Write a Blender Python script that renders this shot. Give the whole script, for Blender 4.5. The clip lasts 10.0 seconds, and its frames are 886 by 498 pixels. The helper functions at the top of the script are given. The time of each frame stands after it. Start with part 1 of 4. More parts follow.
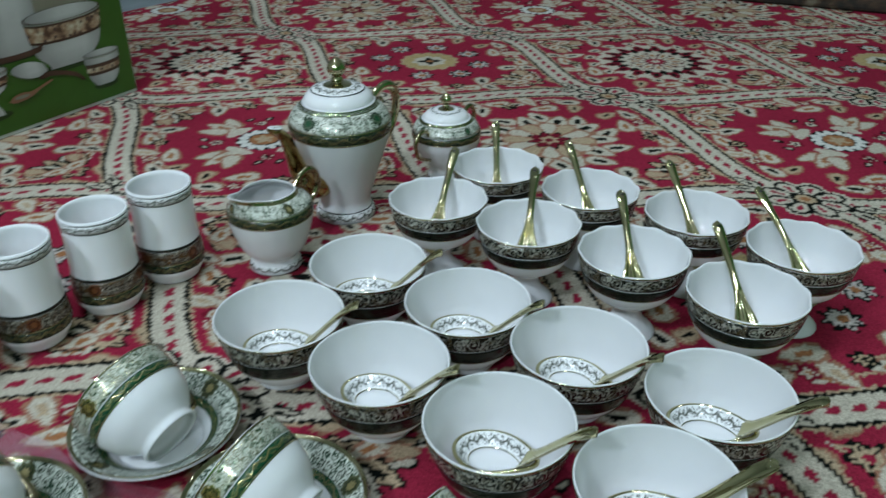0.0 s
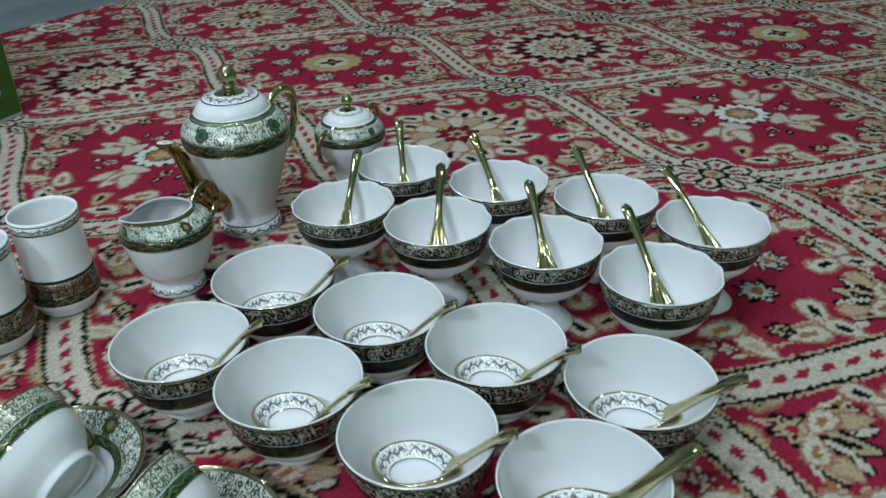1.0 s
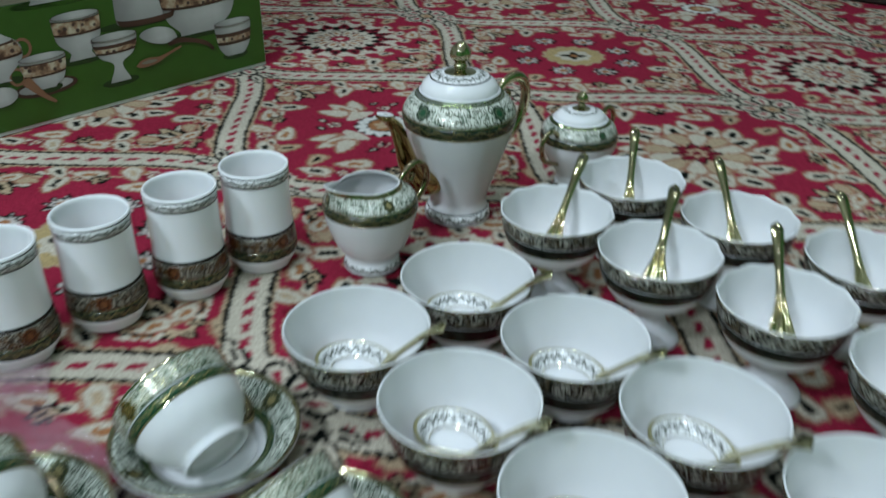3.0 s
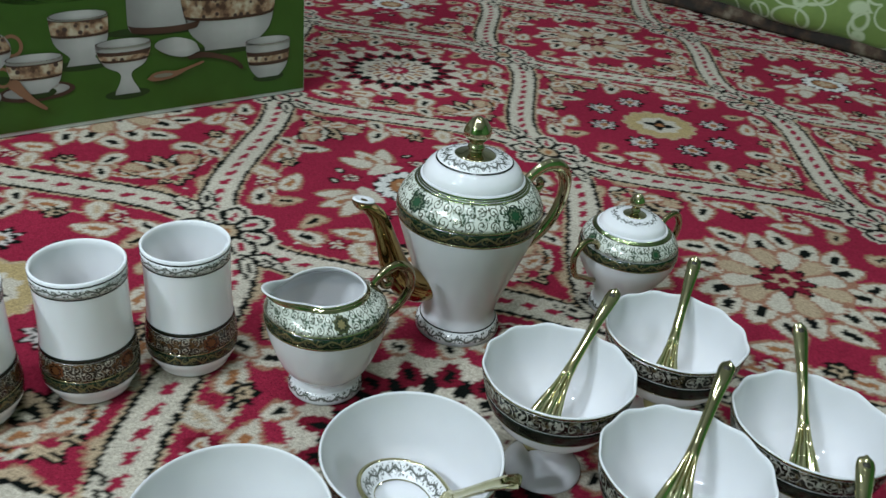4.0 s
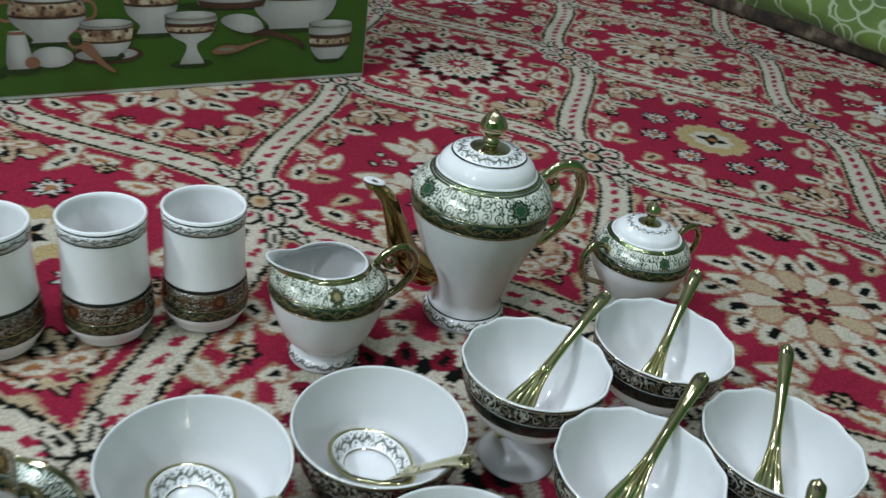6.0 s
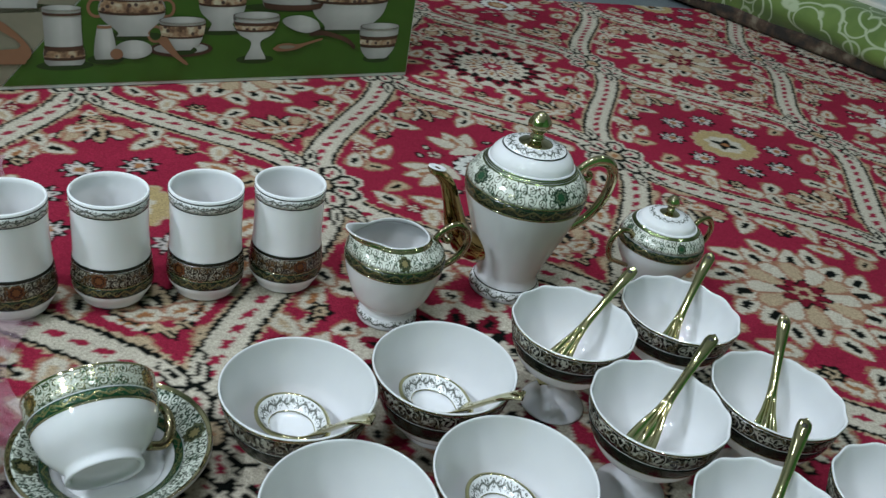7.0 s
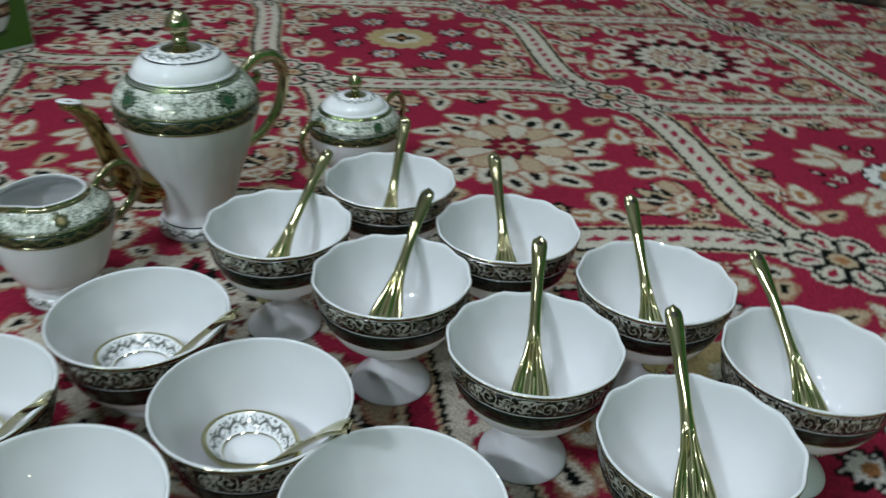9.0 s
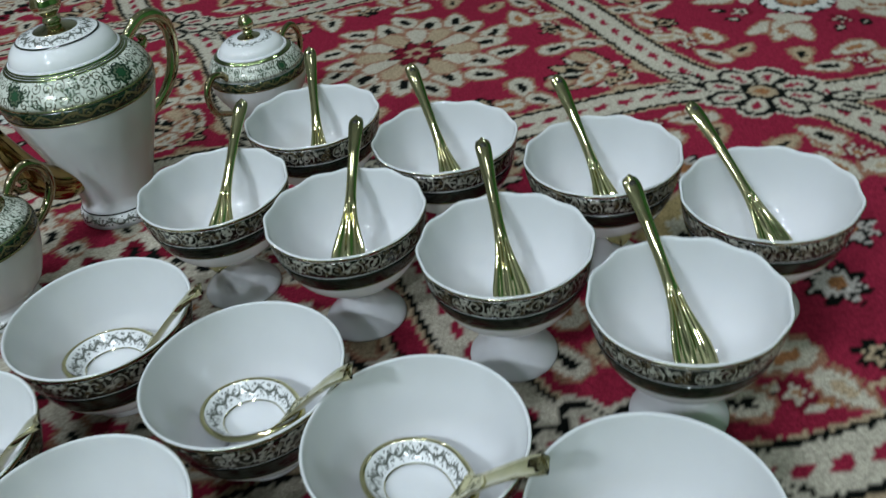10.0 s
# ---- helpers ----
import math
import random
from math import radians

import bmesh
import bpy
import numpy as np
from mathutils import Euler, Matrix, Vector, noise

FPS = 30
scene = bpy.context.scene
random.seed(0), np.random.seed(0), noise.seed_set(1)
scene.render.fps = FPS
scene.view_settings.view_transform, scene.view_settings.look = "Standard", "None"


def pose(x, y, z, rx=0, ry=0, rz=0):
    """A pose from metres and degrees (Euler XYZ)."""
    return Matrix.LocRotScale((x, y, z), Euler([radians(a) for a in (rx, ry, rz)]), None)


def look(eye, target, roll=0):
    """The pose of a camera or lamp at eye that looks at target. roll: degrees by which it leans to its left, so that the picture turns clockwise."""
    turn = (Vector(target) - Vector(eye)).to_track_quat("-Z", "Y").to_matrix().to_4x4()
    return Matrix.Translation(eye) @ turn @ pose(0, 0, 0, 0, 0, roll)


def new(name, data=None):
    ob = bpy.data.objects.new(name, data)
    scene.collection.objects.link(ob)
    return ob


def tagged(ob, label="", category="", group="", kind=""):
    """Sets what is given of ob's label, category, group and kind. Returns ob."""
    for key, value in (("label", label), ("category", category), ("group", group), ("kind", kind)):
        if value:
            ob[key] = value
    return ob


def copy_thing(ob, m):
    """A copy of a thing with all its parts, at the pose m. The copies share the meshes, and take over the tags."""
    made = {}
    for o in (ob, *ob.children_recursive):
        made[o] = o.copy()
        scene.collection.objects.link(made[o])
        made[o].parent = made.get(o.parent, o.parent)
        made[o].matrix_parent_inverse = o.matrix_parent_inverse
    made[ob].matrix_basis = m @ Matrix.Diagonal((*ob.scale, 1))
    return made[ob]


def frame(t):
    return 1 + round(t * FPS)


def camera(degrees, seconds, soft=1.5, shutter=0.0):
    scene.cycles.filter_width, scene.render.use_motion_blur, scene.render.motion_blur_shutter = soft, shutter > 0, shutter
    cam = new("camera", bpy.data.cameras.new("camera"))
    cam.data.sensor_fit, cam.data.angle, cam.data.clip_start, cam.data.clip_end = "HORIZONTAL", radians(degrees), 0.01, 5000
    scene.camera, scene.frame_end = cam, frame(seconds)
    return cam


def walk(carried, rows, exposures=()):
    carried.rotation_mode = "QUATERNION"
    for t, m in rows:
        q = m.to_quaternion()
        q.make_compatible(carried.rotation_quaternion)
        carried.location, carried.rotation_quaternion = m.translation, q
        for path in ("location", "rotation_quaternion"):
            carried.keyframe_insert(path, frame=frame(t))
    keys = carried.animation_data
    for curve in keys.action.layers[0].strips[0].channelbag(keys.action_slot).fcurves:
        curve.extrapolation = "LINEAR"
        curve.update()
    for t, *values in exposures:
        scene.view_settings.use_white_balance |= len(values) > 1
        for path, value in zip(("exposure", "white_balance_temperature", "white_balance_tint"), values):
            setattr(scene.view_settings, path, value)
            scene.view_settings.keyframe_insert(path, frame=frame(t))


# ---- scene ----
cam = camera(55.0, 10.0, soft=1.5, shutter=0.4)
PATH = [
    (0, (0.316, 0.182, 0.505), (0.093, 1.912, -0.475), -0.3),
    (0.5, (0.323, 0.223, 0.499), (0.224, 1.971, -0.468), -2.1),
    (1, (0.335, 0.211, 0.494), (0.275, 1.949, -0.493), -2.5),
    (1.5, (0.365, 0.113, 0.516), (0.239, 1.828, -0.506), -2.7),
    (2, (0.382, 0.073, 0.532), (0.136, 1.768, -0.5), -3.0),
    (2.5, (0.406, 0.116, 0.523), (0.019, 1.794, -0.495), -2.2),
    (2.8, (0.3482, 0.1837, 0.4960), (-0.1058, 1.8511, -0.5108), -0.37),
    (3, (0.32, 0.293, 0.466), (-0.207, 1.948, -0.527), 0.7),
    (3.2, (0.319, 0.388, 0.495), (-0.258, 2.022, -0.502), 1.9),
    (4.3, (0.327, 0.609, 0.42), (-0.459, 2.171, -0.551), 6.2),
    (4.5, (0.325, 0.669, 0.398), (-0.488, 2.212, -0.581), 6.3),
    (5, (0.333, 0.708, 0.381), (-0.512, 2.227, -0.609), 7.0),
    (5.2, (0.335, 0.701, 0.384), (-0.514, 2.211, -0.616), 7.4),
    (6.3, (0.404, 0.501, 0.483), (-0.494, 1.981, -0.519), 8.8),
    (6.5, (0.406, 0.476, 0.486), (-0.491, 1.957, -0.516), 9.2),
    (7, (0.416, 0.435, 0.499), (-0.481, 1.912, -0.508), 10.3),
    (7.5, (0.429, 0.396, 0.504), (-0.47, 1.869, -0.506), 10.6),
    (8, (0.448, 0.358, 0.447), (-0.406, 1.87, -0.545), 9.8),
    (8.3, (0.4497, 0.3662, 0.4202), (-0.3276, 1.9278, -0.5582), 8.79),
    (8.5, (0.453, 0.392, 0.415), (-0.244, 1.991, -0.565), 7.8),
    (8.8, (0.4485, 0.4593, 0.4148), (-0.0206, 2.1365, -0.5684), 4.92),
    (9, (0.4373, 0.4993, 0.401), (0.0892, 2.195, -0.6007), 2.62),
    (9.5, (0.4153, 0.54, 0.3868), (0.2293, 2.2063, -0.7036), -2.7),
    (10, (0.4124, 0.5063, 0.4029), (0.2558, 2.1098, -0.7821), -7.92),
]
EXPOSURES = [(0, -0.10, 6100, 6), (2.6, -0.10, 6100, 6), (4.3, 0.09, 6400, 10), (5.2, 0.09, 6400, 10), (6.4, 0.02, 6400, 10), (8.6, -0.05, 6400, 10), (9.4, -0.17, 6400, 9), (10, -0.19, 6400, 9)]
walk(cam, [(t, look(eye, target, roll)) for t, eye, target, roll in PATH], EXPOSURES)

# ---- world and lamps ----
world = bpy.data.worlds.new("room_air")
world.use_nodes = True
world.node_tree.nodes["Background"].inputs[0].default_value = (0.75, 0.85, 0.9, 1)
world.node_tree.nodes["Background"].inputs[1].default_value = 0.012
scene.world = world


def area_lamp(name, eye, target, sx, sy, watts, colour):
    data = bpy.data.lights.new(name, "AREA")
    data.shape, data.size, data.size_y, data.energy, data.color = "RECTANGLE", sx, sy, watts, colour
    ob = new(name, data)
    ob.matrix_world = look(eye, target)
    return tagged(ob, "white lamp set out of view", "lamp", kind="structure")


COOL = (0.785, 0.875, 0.985)
area_lamp("tube_light", (-0.98, -1.22, 2.40), (0.15, 0.95, 0.0), 0.42, 0.07, 54, COOL)
# small bulbs out of sight; the 26 W one is added fill for upright faces
for spot, watts in (((-0.60, 0.72, 2.72), 8), ((-0.12, 0.80, 2.72), 8), ((0.34, 0.70, 2.72), 8), ((-0.35, -0.50, 2.70), 5), ((0.45, 1.65, 2.70), 2), ((-0.85, 1.35, 2.70), 2), ((1.3, -1.2, 2.5), 3), ((-1.4, 2.1, 2.6), 12),
                    ((0.15, -1.58, 2.15), 26), ((-0.9, 0.2, 2.6), 5), ((1.2, 2.4, 2.6), 4)):
    area_lamp("unseen_bulb", spot, (0.2, 0.9, 0.0), 0.13, 0.13, watts, COOL)


# ---- materials ----
class Net:
    """Short hand for shader nodes."""

    def __init__(self, name):
        self.mat = bpy.data.materials.new(name)
        self.mat.use_nodes = True
        self.tree = self.mat.node_tree
        self.bsdf = self.tree.nodes["Principled BSDF"]
        self.places = self.tree.nodes.new("ShaderNodeTexCoord")
        self.coord = self.places.outputs["Object"]

    def split(self, vector):
        n = self.tree.nodes.new("ShaderNodeSeparateXYZ")
        self.put(n.inputs[0], vector)
        return n.outputs[0], n.outputs[1], n.outputs[2]

    def put(self, socket, value):
        if isinstance(value, bpy.types.NodeSocket):
            self.tree.links.new(value, socket)
        elif isinstance(value, tuple) and len(value) == 3 and socket.type == "RGBA":
            socket.default_value = (*value, 1)
        else:
            socket.default_value = value

    def math(self, op, a, b=0.0):
        n = self.tree.nodes.new("ShaderNodeMath")
        n.operation = op
        self.put(n.inputs[0], a), self.put(n.inputs[1], b)
        return n.outputs[0]

    def noise(self, scale, detail=3.0, vector=None, rough=0.55):
        n = self.tree.nodes.new("ShaderNodeTexNoise")
        n.inputs["Scale"].default_value, n.inputs["Detail"].default_value = scale, detail
        n.inputs["Roughness"].default_value = rough
        self.put(n.inputs["Vector"], vector or self.coord)
        return n.outputs["Fac"]

    def voronoi(self, scale, feature="F1", vector=None, out="Distance"):
        n = self.tree.nodes.new("ShaderNodeTexVoronoi")
        n.feature = feature
        n.inputs["Scale"].default_value = scale
        self.put(n.inputs["Vector"], vector or self.coord)
        return n.outputs[out]

    def ramp(self, fac, *stops):
        n = self.tree.nodes.new("ShaderNodeValToRGB")
        e = n.color_ramp.elements
        while len(e) < len(stops):
            e.new(0.5)
        for el, (p, c) in zip(e, stops):
            el.position, el.color = p, (*c, 1) if isinstance(c, tuple) else (c, c, c, 1)
        self.put(n.inputs[0], fac)
        return n.outputs[0]

    def mix(self, fac, a, b):
        n = self.tree.nodes.new("ShaderNodeMix")
        n.data_type = "RGBA"
        self.put(n.inputs["Factor"], fac)
        self.put(n.inputs["A"], a), self.put(n.inputs["B"], b)
        return n.outputs["Result"]

    def mapped(self, scale):
        n = self.tree.nodes.new("ShaderNodeMapping")
        n.inputs["Scale"].default_value = scale
        self.put(n.inputs["Vector"], self.coord)
        return n.outputs[0]

    def bump(self, height, strength, distance=0.001):
        n = self.tree.nodes.new("ShaderNodeBump")
        n.inputs["Strength"].default_value, n.inputs["Distance"].default_value = strength, distance
        self.put(n.inputs["Height"], height)
        self.put(self.bsdf.inputs["Normal"], n.outputs[0])

    def set(self, **values):
        names = {"colour": "Base Color", "rough": "Roughness", "metal": "Metallic", "coat": "Coat Weight", "ior": "IOR",
                 "alpha": "Alpha", "specular": "Specular IOR Level", "transmission": "Transmission Weight", "sheen": "Sheen Weight", "deep": "Subsurface Weight", "depth": "Subsurface Scale"}
        for k, v in values.items():
            self.put(self.bsdf.inputs[names[k]], v)
        return self


def porcelain(name, colour=(0.71, 0.715, 0.71)):
    n = Net(name)
    tint = n.ramp(n.noise(18, 4), (0.35, tuple(c * 0.96 for c in colour)), (0.65, colour))
    n.set(colour=tint, rough=n.ramp(n.noise(60, 3), (0.3, 0.018), (0.7, 0.040)), ior=1.52, deep=0.65, depth=0.007)
    n.bsdf.inputs["Subsurface Radius"].default_value = (1.0, 0.95, 0.88)
    n.bump(n.noise(45, 2), 0.05, 0.0006)
    return n.mat


def gold(name, colour=(0.83, 0.60, 0.22), rough=0.12):
    n = Net(name)
    n.set(colour=n.ramp(n.noise(70, 4), (0.3, tuple(c * 0.82 for c in colour)), (0.7, colour)), metal=1.0,
          rough=n.ramp(n.noise(130, 4), (0.3, rough * 0.7), (0.75, rough * 1.9)))
    n.bump(n.noise(60, 2), 0.03, 0.0004)
    return n.mat


def scroll(name, aspect, ground, ink, thick=0.13, ink_metal=0.8, leafy=None, rosette=None, cells=1.0, vine=False, litter=0.5, rows=1, sway=0.0, spread=0.5):
    """Printed transfer band on a turned part (u round it, v across it; aspect is length by width): a row of curling
    tendrils with small leaves, turned up and down by turns, and round cartouches at even steps."""
    n = Net(name)
    u, v, _ = n.split(n.places.outputs["UV"])
    shake = n.math("MULTIPLY", n.math("SUBTRACT", n.noise(330, 3), 0.5), 0.42)
    row = n.math("MULTIPLY", u, float(2 * round(aspect * cells / 2)))
    middle = n.math("SUBTRACT", v, 0.5)
    high = n.math("SUBTRACT", n.math("FRACT", n.math("MULTIPLY", v, rows * 0.999)), 0.5)
    flip = n.math("SUBTRACT", n.math("MULTIPLY", n.math("GREATER_THAN", n.math("FRACT", n.math("MULTIPLY", row, 0.5)), 0.5), 2.0), 1.0)
    side = n.math("SUBTRACT", n.math("FRACT", row), 0.5)
    up = n.math("ADD", n.math("MULTIPLY", high, flip), 0.06)
    far = n.math("SQRT", n.math("ADD", n.math("POWER", side, 2.0), n.math("POWER", up, 2.0)))
    turn = n.math("MULTIPLY", n.math("ARCTAN2", up, side), 1 / (2 * math.pi))
    coil = n.math("ABSOLUTE", n.math("SUBTRACT", n.math("FRACT", n.math("ADD", n.math("ADD", turn, n.math("MULTIPLY", far, 3.6)), n.math("ADD", shake, 4.0))), 0.5))
    mask = n.math("MULTIPLY", n.ramp(coil, (thick * 0.8, 1.0), (thick * 1.25, 0.0)), n.ramp(far, (0.46, 1.0), (0.52, 0.0)))
    # worn and broken here and there
    mask = n.math("MULTIPLY", mask, n.ramp(n.noise(260, 3), (0.36, 0.15), (0.50, 1.0)))
    if vine:
        wave = n.math("MULTIPLY", n.math("SINE", n.math("MULTIPLY", row, math.pi)), sway)
        stem = n.math("ABSOLUTE", n.math("ADD", n.math("SUBTRACT", high, wave), n.math("MULTIPLY", shake, 0.4)))
        mask = n.math("MAXIMUM", n.math("MULTIPLY", mask, n.ramp(far, (0.30, 1.0), (0.36, 0.0))), n.ramp(stem, (thick * 0.30, 1.0), (thick * 0.6, 0.0)))
    # small leaves strewn between the tendrils
    place = n.tree.nodes.new("ShaderNodeCombineXYZ")
    n.put(place.inputs[0], n.math("MULTIPLY", u, aspect)), n.put(place.inputs[1], n.math("ADD", v, shake))
    leaf = n.voronoi(3.6 * cells, "F1", place.outputs[0])
    some = n.ramp(n.noise(2.3 * cells, 2, place.outputs[0]), (0.62 - 0.24 * litter, 0.0), (0.70 - 0.24 * litter, 1.0))
    mask = n.math("MAXIMUM", mask, n.math("MULTIPLY", n.ramp(leaf, (0.24 + 0.1 * litter, 1.0), (0.34 + 0.1 * litter, 0.0)), some))
    if spread < 0.5:
        mask = n.math("MULTIPLY", mask, n.ramp(n.math("ABSOLUTE", middle), (spread * 0.85, 1.0), (spread, 0.0)))
    colour = n.mix(mask, ground, ink)
    metal = n.math("MULTIPLY", mask, ink_metal)
    if leafy:
        patchy = n.ramp(n.noise(1.4, 2, place.outputs[0]), (0.47, 0.0), (0.55, 1.0))
        colour = n.mix(n.math("MULTIPLY", patchy, n.ramp(leaf, (0.36, 1.0), (0.62, 0.0))), colour, leafy)
    if rosette:
        # how many, their radius in widths of the band, rim, ring and heart colours, metal
        count, phase, size, rim, ring_colour, heart, shine = rosette
        x = n.math("MULTIPLY", n.math("SUBTRACT", n.math("FRACT", n.math("ADD", n.math("MULTIPLY", u, float(count)), 1.0 - phase)), 0.5), aspect / count)
        dist = n.math("SQRT", n.math("ADD", n.math("POWER", x, 2.0), n.math("POWER", middle, 2.0)))
        frill = n.math("MULTIPLY", n.math("COSINE", n.math("MULTIPLY", n.math("ARCTAN2", middle, x), 8.0)), 0.09)
        dist = n.math("ADD", n.math("MULTIPLY", n.math("ADD", dist, n.math("MULTIPLY", shake, 0.14)), 1 / size), frill)
        patch = n.ramp(dist, (0.92, 1.0), (1.02, 0.0))
        colour = n.mix(patch, colour, rim)
        colour = n.mix(n.math("MULTIPLY", n.ramp(dist, (0.48, 0.0), (0.52, 1.0)), n.ramp(dist, (0.66, 1.0), (0.72, 0.0))), colour, ring_colour)
        colour = n.mix(n.ramp(dist, (0.38, 1.0), (0.46, 0.0)), colour, heart)
        metal = n.math("ADD", n.math("MULTIPLY", metal, n.math("SUBTRACT", 1.0, patch)), n.math("MULTIPLY", patch, shine))
    n.set(colour=colour, metal=metal, rough=n.ramp(n.noise(300, 2), (0.35, 0.10), (0.65, 0.24)))
    n.bump(mask, 0.5, 0.0002)
    return n.mat


WHITE = porcelain("white_porcelain")
# lit copy of the same porcelain: lighter colour stands in for stronger light on the tumblers
LIT_WHITE = porcelain("lit_white_porcelain", (0.80, 0.805, 0.80))
GOLD = gold("polished_gold_plating", (0.54, 0.48, 0.29), 0.06)
GOLD_HANDLE = gold("olive_gold_lustre", (0.40, 0.33, 0.19), 0.07)
GOLD_SPOON = gold("gold_plated_steel", (0.60, 0.55, 0.31), 0.05)
GOLD_GREEN = gold("green_gold_lustre", (0.30, 0.36, 0.17), 0.10)
GOLD_DARK = gold("reddish_gold_lustre", (0.38, 0.26, 0.10), 0.08)
LACE, LACE_INK, MOSS = (0.54, 0.565, 0.49), (0.09, 0.09, 0.045), (0.02, 0.055, 0.024)
MEDAL = (0.014, 0.032, 0.018), (0.10, 0.13, 0.08), (0.022, 0.075, 0.034), 0.15
GILT = (0.34, 0.27, 0.09), (0.03, 0.05, 0.02), (0.40, 0.31, 0.10), 0.85
BRASSY = (0.10, 0.11, 0.05), (0.03, 0.04, 0.02), (0.30, 0.25, 0.11), 0.6
FLORAL_POT = scroll("teapot_leaf_print", 16.0, LACE, LACE_INK, 0.15, 0.6, MOSS, (4, 0.556, 0.38, *MEDAL), 2.2, litter=0.75, rows=2)
FLORAL_JUG = scroll("milk_jug_leaf_print", 18.0, LACE, LACE_INK, 0.16, 0.6, MOSS, (4, 0.39, 0.40, *BRASSY), 2.2, litter=0.7, rows=2)
FLORAL_SUGAR = scroll("sugar_bowl_leaf_print", 18.0, LACE, LACE_INK, 0.16, 0.6, MOSS, (4, 0.33, 0.36, *MEDAL), 2.1, litter=0.6, rows=2)
FLORAL_CUP = scroll("tea_cup_leaf_print", 18.0, (0.43, 0.45, 0.37), (0.22, 0.20, 0.09), 0.18, 0.85, (0.02, 0.065, 0.022), (3, 0.0, 0.50, *GILT), 2.1, litter=0.8, rows=2)
FLORAL_RIM = scroll("saucer_leaf_print", 22.0, (0.48, 0.51, 0.44), (0.035, 0.05, 0.026), 0.18, 0.5, (0.012, 0.05, 0.024), (4, 0.2, 0.48, *BRASSY), 2.1, litter=1.1, rows=2)
FLORAL_DARK = scroll("white_lace_print_on_black", 19.0, (0.008, 0.008, 0.005), (0.46, 0.45, 0.38), 0.105, 0.25, (0.07, 0.05, 0.02), None, 1.5, litter=1.7, spread=0.46)
FLORAL_RED = scroll("white_lace_print_on_brown", 15.0, (0.022, 0.016, 0.010), (0.46, 0.43, 0.35), 0.12, 0.2, (0.10, 0.05, 0.015), (4, 0.0, 0.46, (0.13, 0.045, 0.015), (0.03, 0.012, 0.006), (0.16, 0.06, 0.02), 0.3), 2.0, litter=0.9, rows=2)
GREEN = scroll("dark_green_band_print", 34.0, (0.005, 0.018, 0.008), (0.24, 0.20, 0.09), 0.14, 0.7, None, None, 1.0, True, 0.6, sway=0.2, spread=0.42)
GREEN_BRIGHT = scroll("green_band_print", 36.0, (0.004, 0.042, 0.017), (0.32, 0.28, 0.12), 0.14, 0.75, None, None, 1.0, True, 0.6, sway=0.2, spread=0.42)
BLACK_BAND = scroll("black_green_band_print", 24.0, (0.006, 0.009, 0.006), (0.03, 0.026, 0.014), 0.06, 0.2, None, None, 0.8, True, 0.1, sway=0.1)
THIN_SCROLL = scroll("thin_scroll_print", 22.0, (0.70, 0.71, 0.70), (0.13, 0.14, 0.12), 0.16, 0.3, None, None, 1.3, True, 1.1, sway=0.12, spread=0.42)


# ---- mesh tools ----
def mesh_from(name, verts, faces, smooth=True):
    me = bpy.data.meshes.new(name)
    me.from_pydata(verts, [], faces)
    me.validate()
    if smooth:
        me.polygons.foreach_set("use_smooth", [True] * len(me.polygons))
    me.update()
    return me


def empty(name, m, label, category, group=""):
    ob = new(name)
    ob.empty_display_size = 0.02
    ob.matrix_world = m
    return tagged(ob, label, category, group)


def part(name, data, material, parent, label="", m=None):
    """Links a mesh (or a bmesh) as one object under a thing or a part."""
    if isinstance(data, bmesh.types.BMesh):
        me = bpy.data.meshes.new(name)
        data.to_mesh(me)
        data.free()
        data = me
    data.materials.clear()
    data.materials.append(material)
    ob = new(name, data)
    ob.parent = parent
    if m is not None:
        ob.matrix_basis = m
    return tagged(ob, label)


def spline(points, n=6):
    """A smooth line through the points (Catmull-Rom), n steps a piece."""
    p = [np.array(q, float) for q in points]
    p = [2 * p[0] - p[1], *p, 2 * p[-1] - p[-2]]
    out = []
    for i in range(1, len(p) - 2):
        for k in range(n):
            t = k / n
            out.append(0.5 * (2 * p[i] + (p[i + 1] - p[i - 1]) * t + (2 * p[i - 1] - 5 * p[i] + 4 * p[i + 1] - p[i + 2]) * t * t
                              + (3 * p[i] - p[i - 1] - 3 * p[i + 1] + p[i + 2]) * t ** 3))
    out.append(p[-2])
    return [tuple(q) for q in out]


def lathe(name, profile, segments=56, shape=None):
    """Turns a profile of (radius, height) round z. shape(r, z, angle) may bend it to (x, y, z)."""
    verts, faces, rings, uvs, run = [], [], [], [], [0.0]
    for (ra, za), (rb, zb) in zip(profile, profile[1:]):
        run.append(run[-1] + math.hypot(rb - ra, zb - za))
    run = [d / run[-1] for d in run]
    for r, z in profile:
        if r < 1e-4:
            rings.append([len(verts)])
            verts.append((0, 0, z))
            continue
        ring = []
        for k in range(segments):
            a = 2 * math.pi * k / segments
            ring.append(len(verts))
            verts.append(shape(r, z, a) if shape else (r * math.cos(a), r * math.sin(a), z))
        rings.append(ring)
    for a, b, va, vb in zip(rings, rings[1:], run, run[1:]):
        for k in range(segments):
            j, ua, ub = (k + 1) % segments, k / segments, (k + 1) / segments
            if len(a) > 1 and len(b) > 1:
                faces.append((a[k], a[j], b[j], b[k]))
                uvs += [ua, va, ub, va, ub, vb, ua, vb]
            elif len(a) > 1:
                faces.append((a[k], a[j], b[0]))
                uvs += [ua, va, ub, va, ua, vb]
            elif len(b) > 1:
                faces.append((a[0], b[j], b[k]))
                uvs += [ua, va, ub, vb, ua, vb]
    me = mesh_from(name, verts, faces)
    me.uv_layers.new(name="band").data.foreach_set("uv", uvs)
    return me


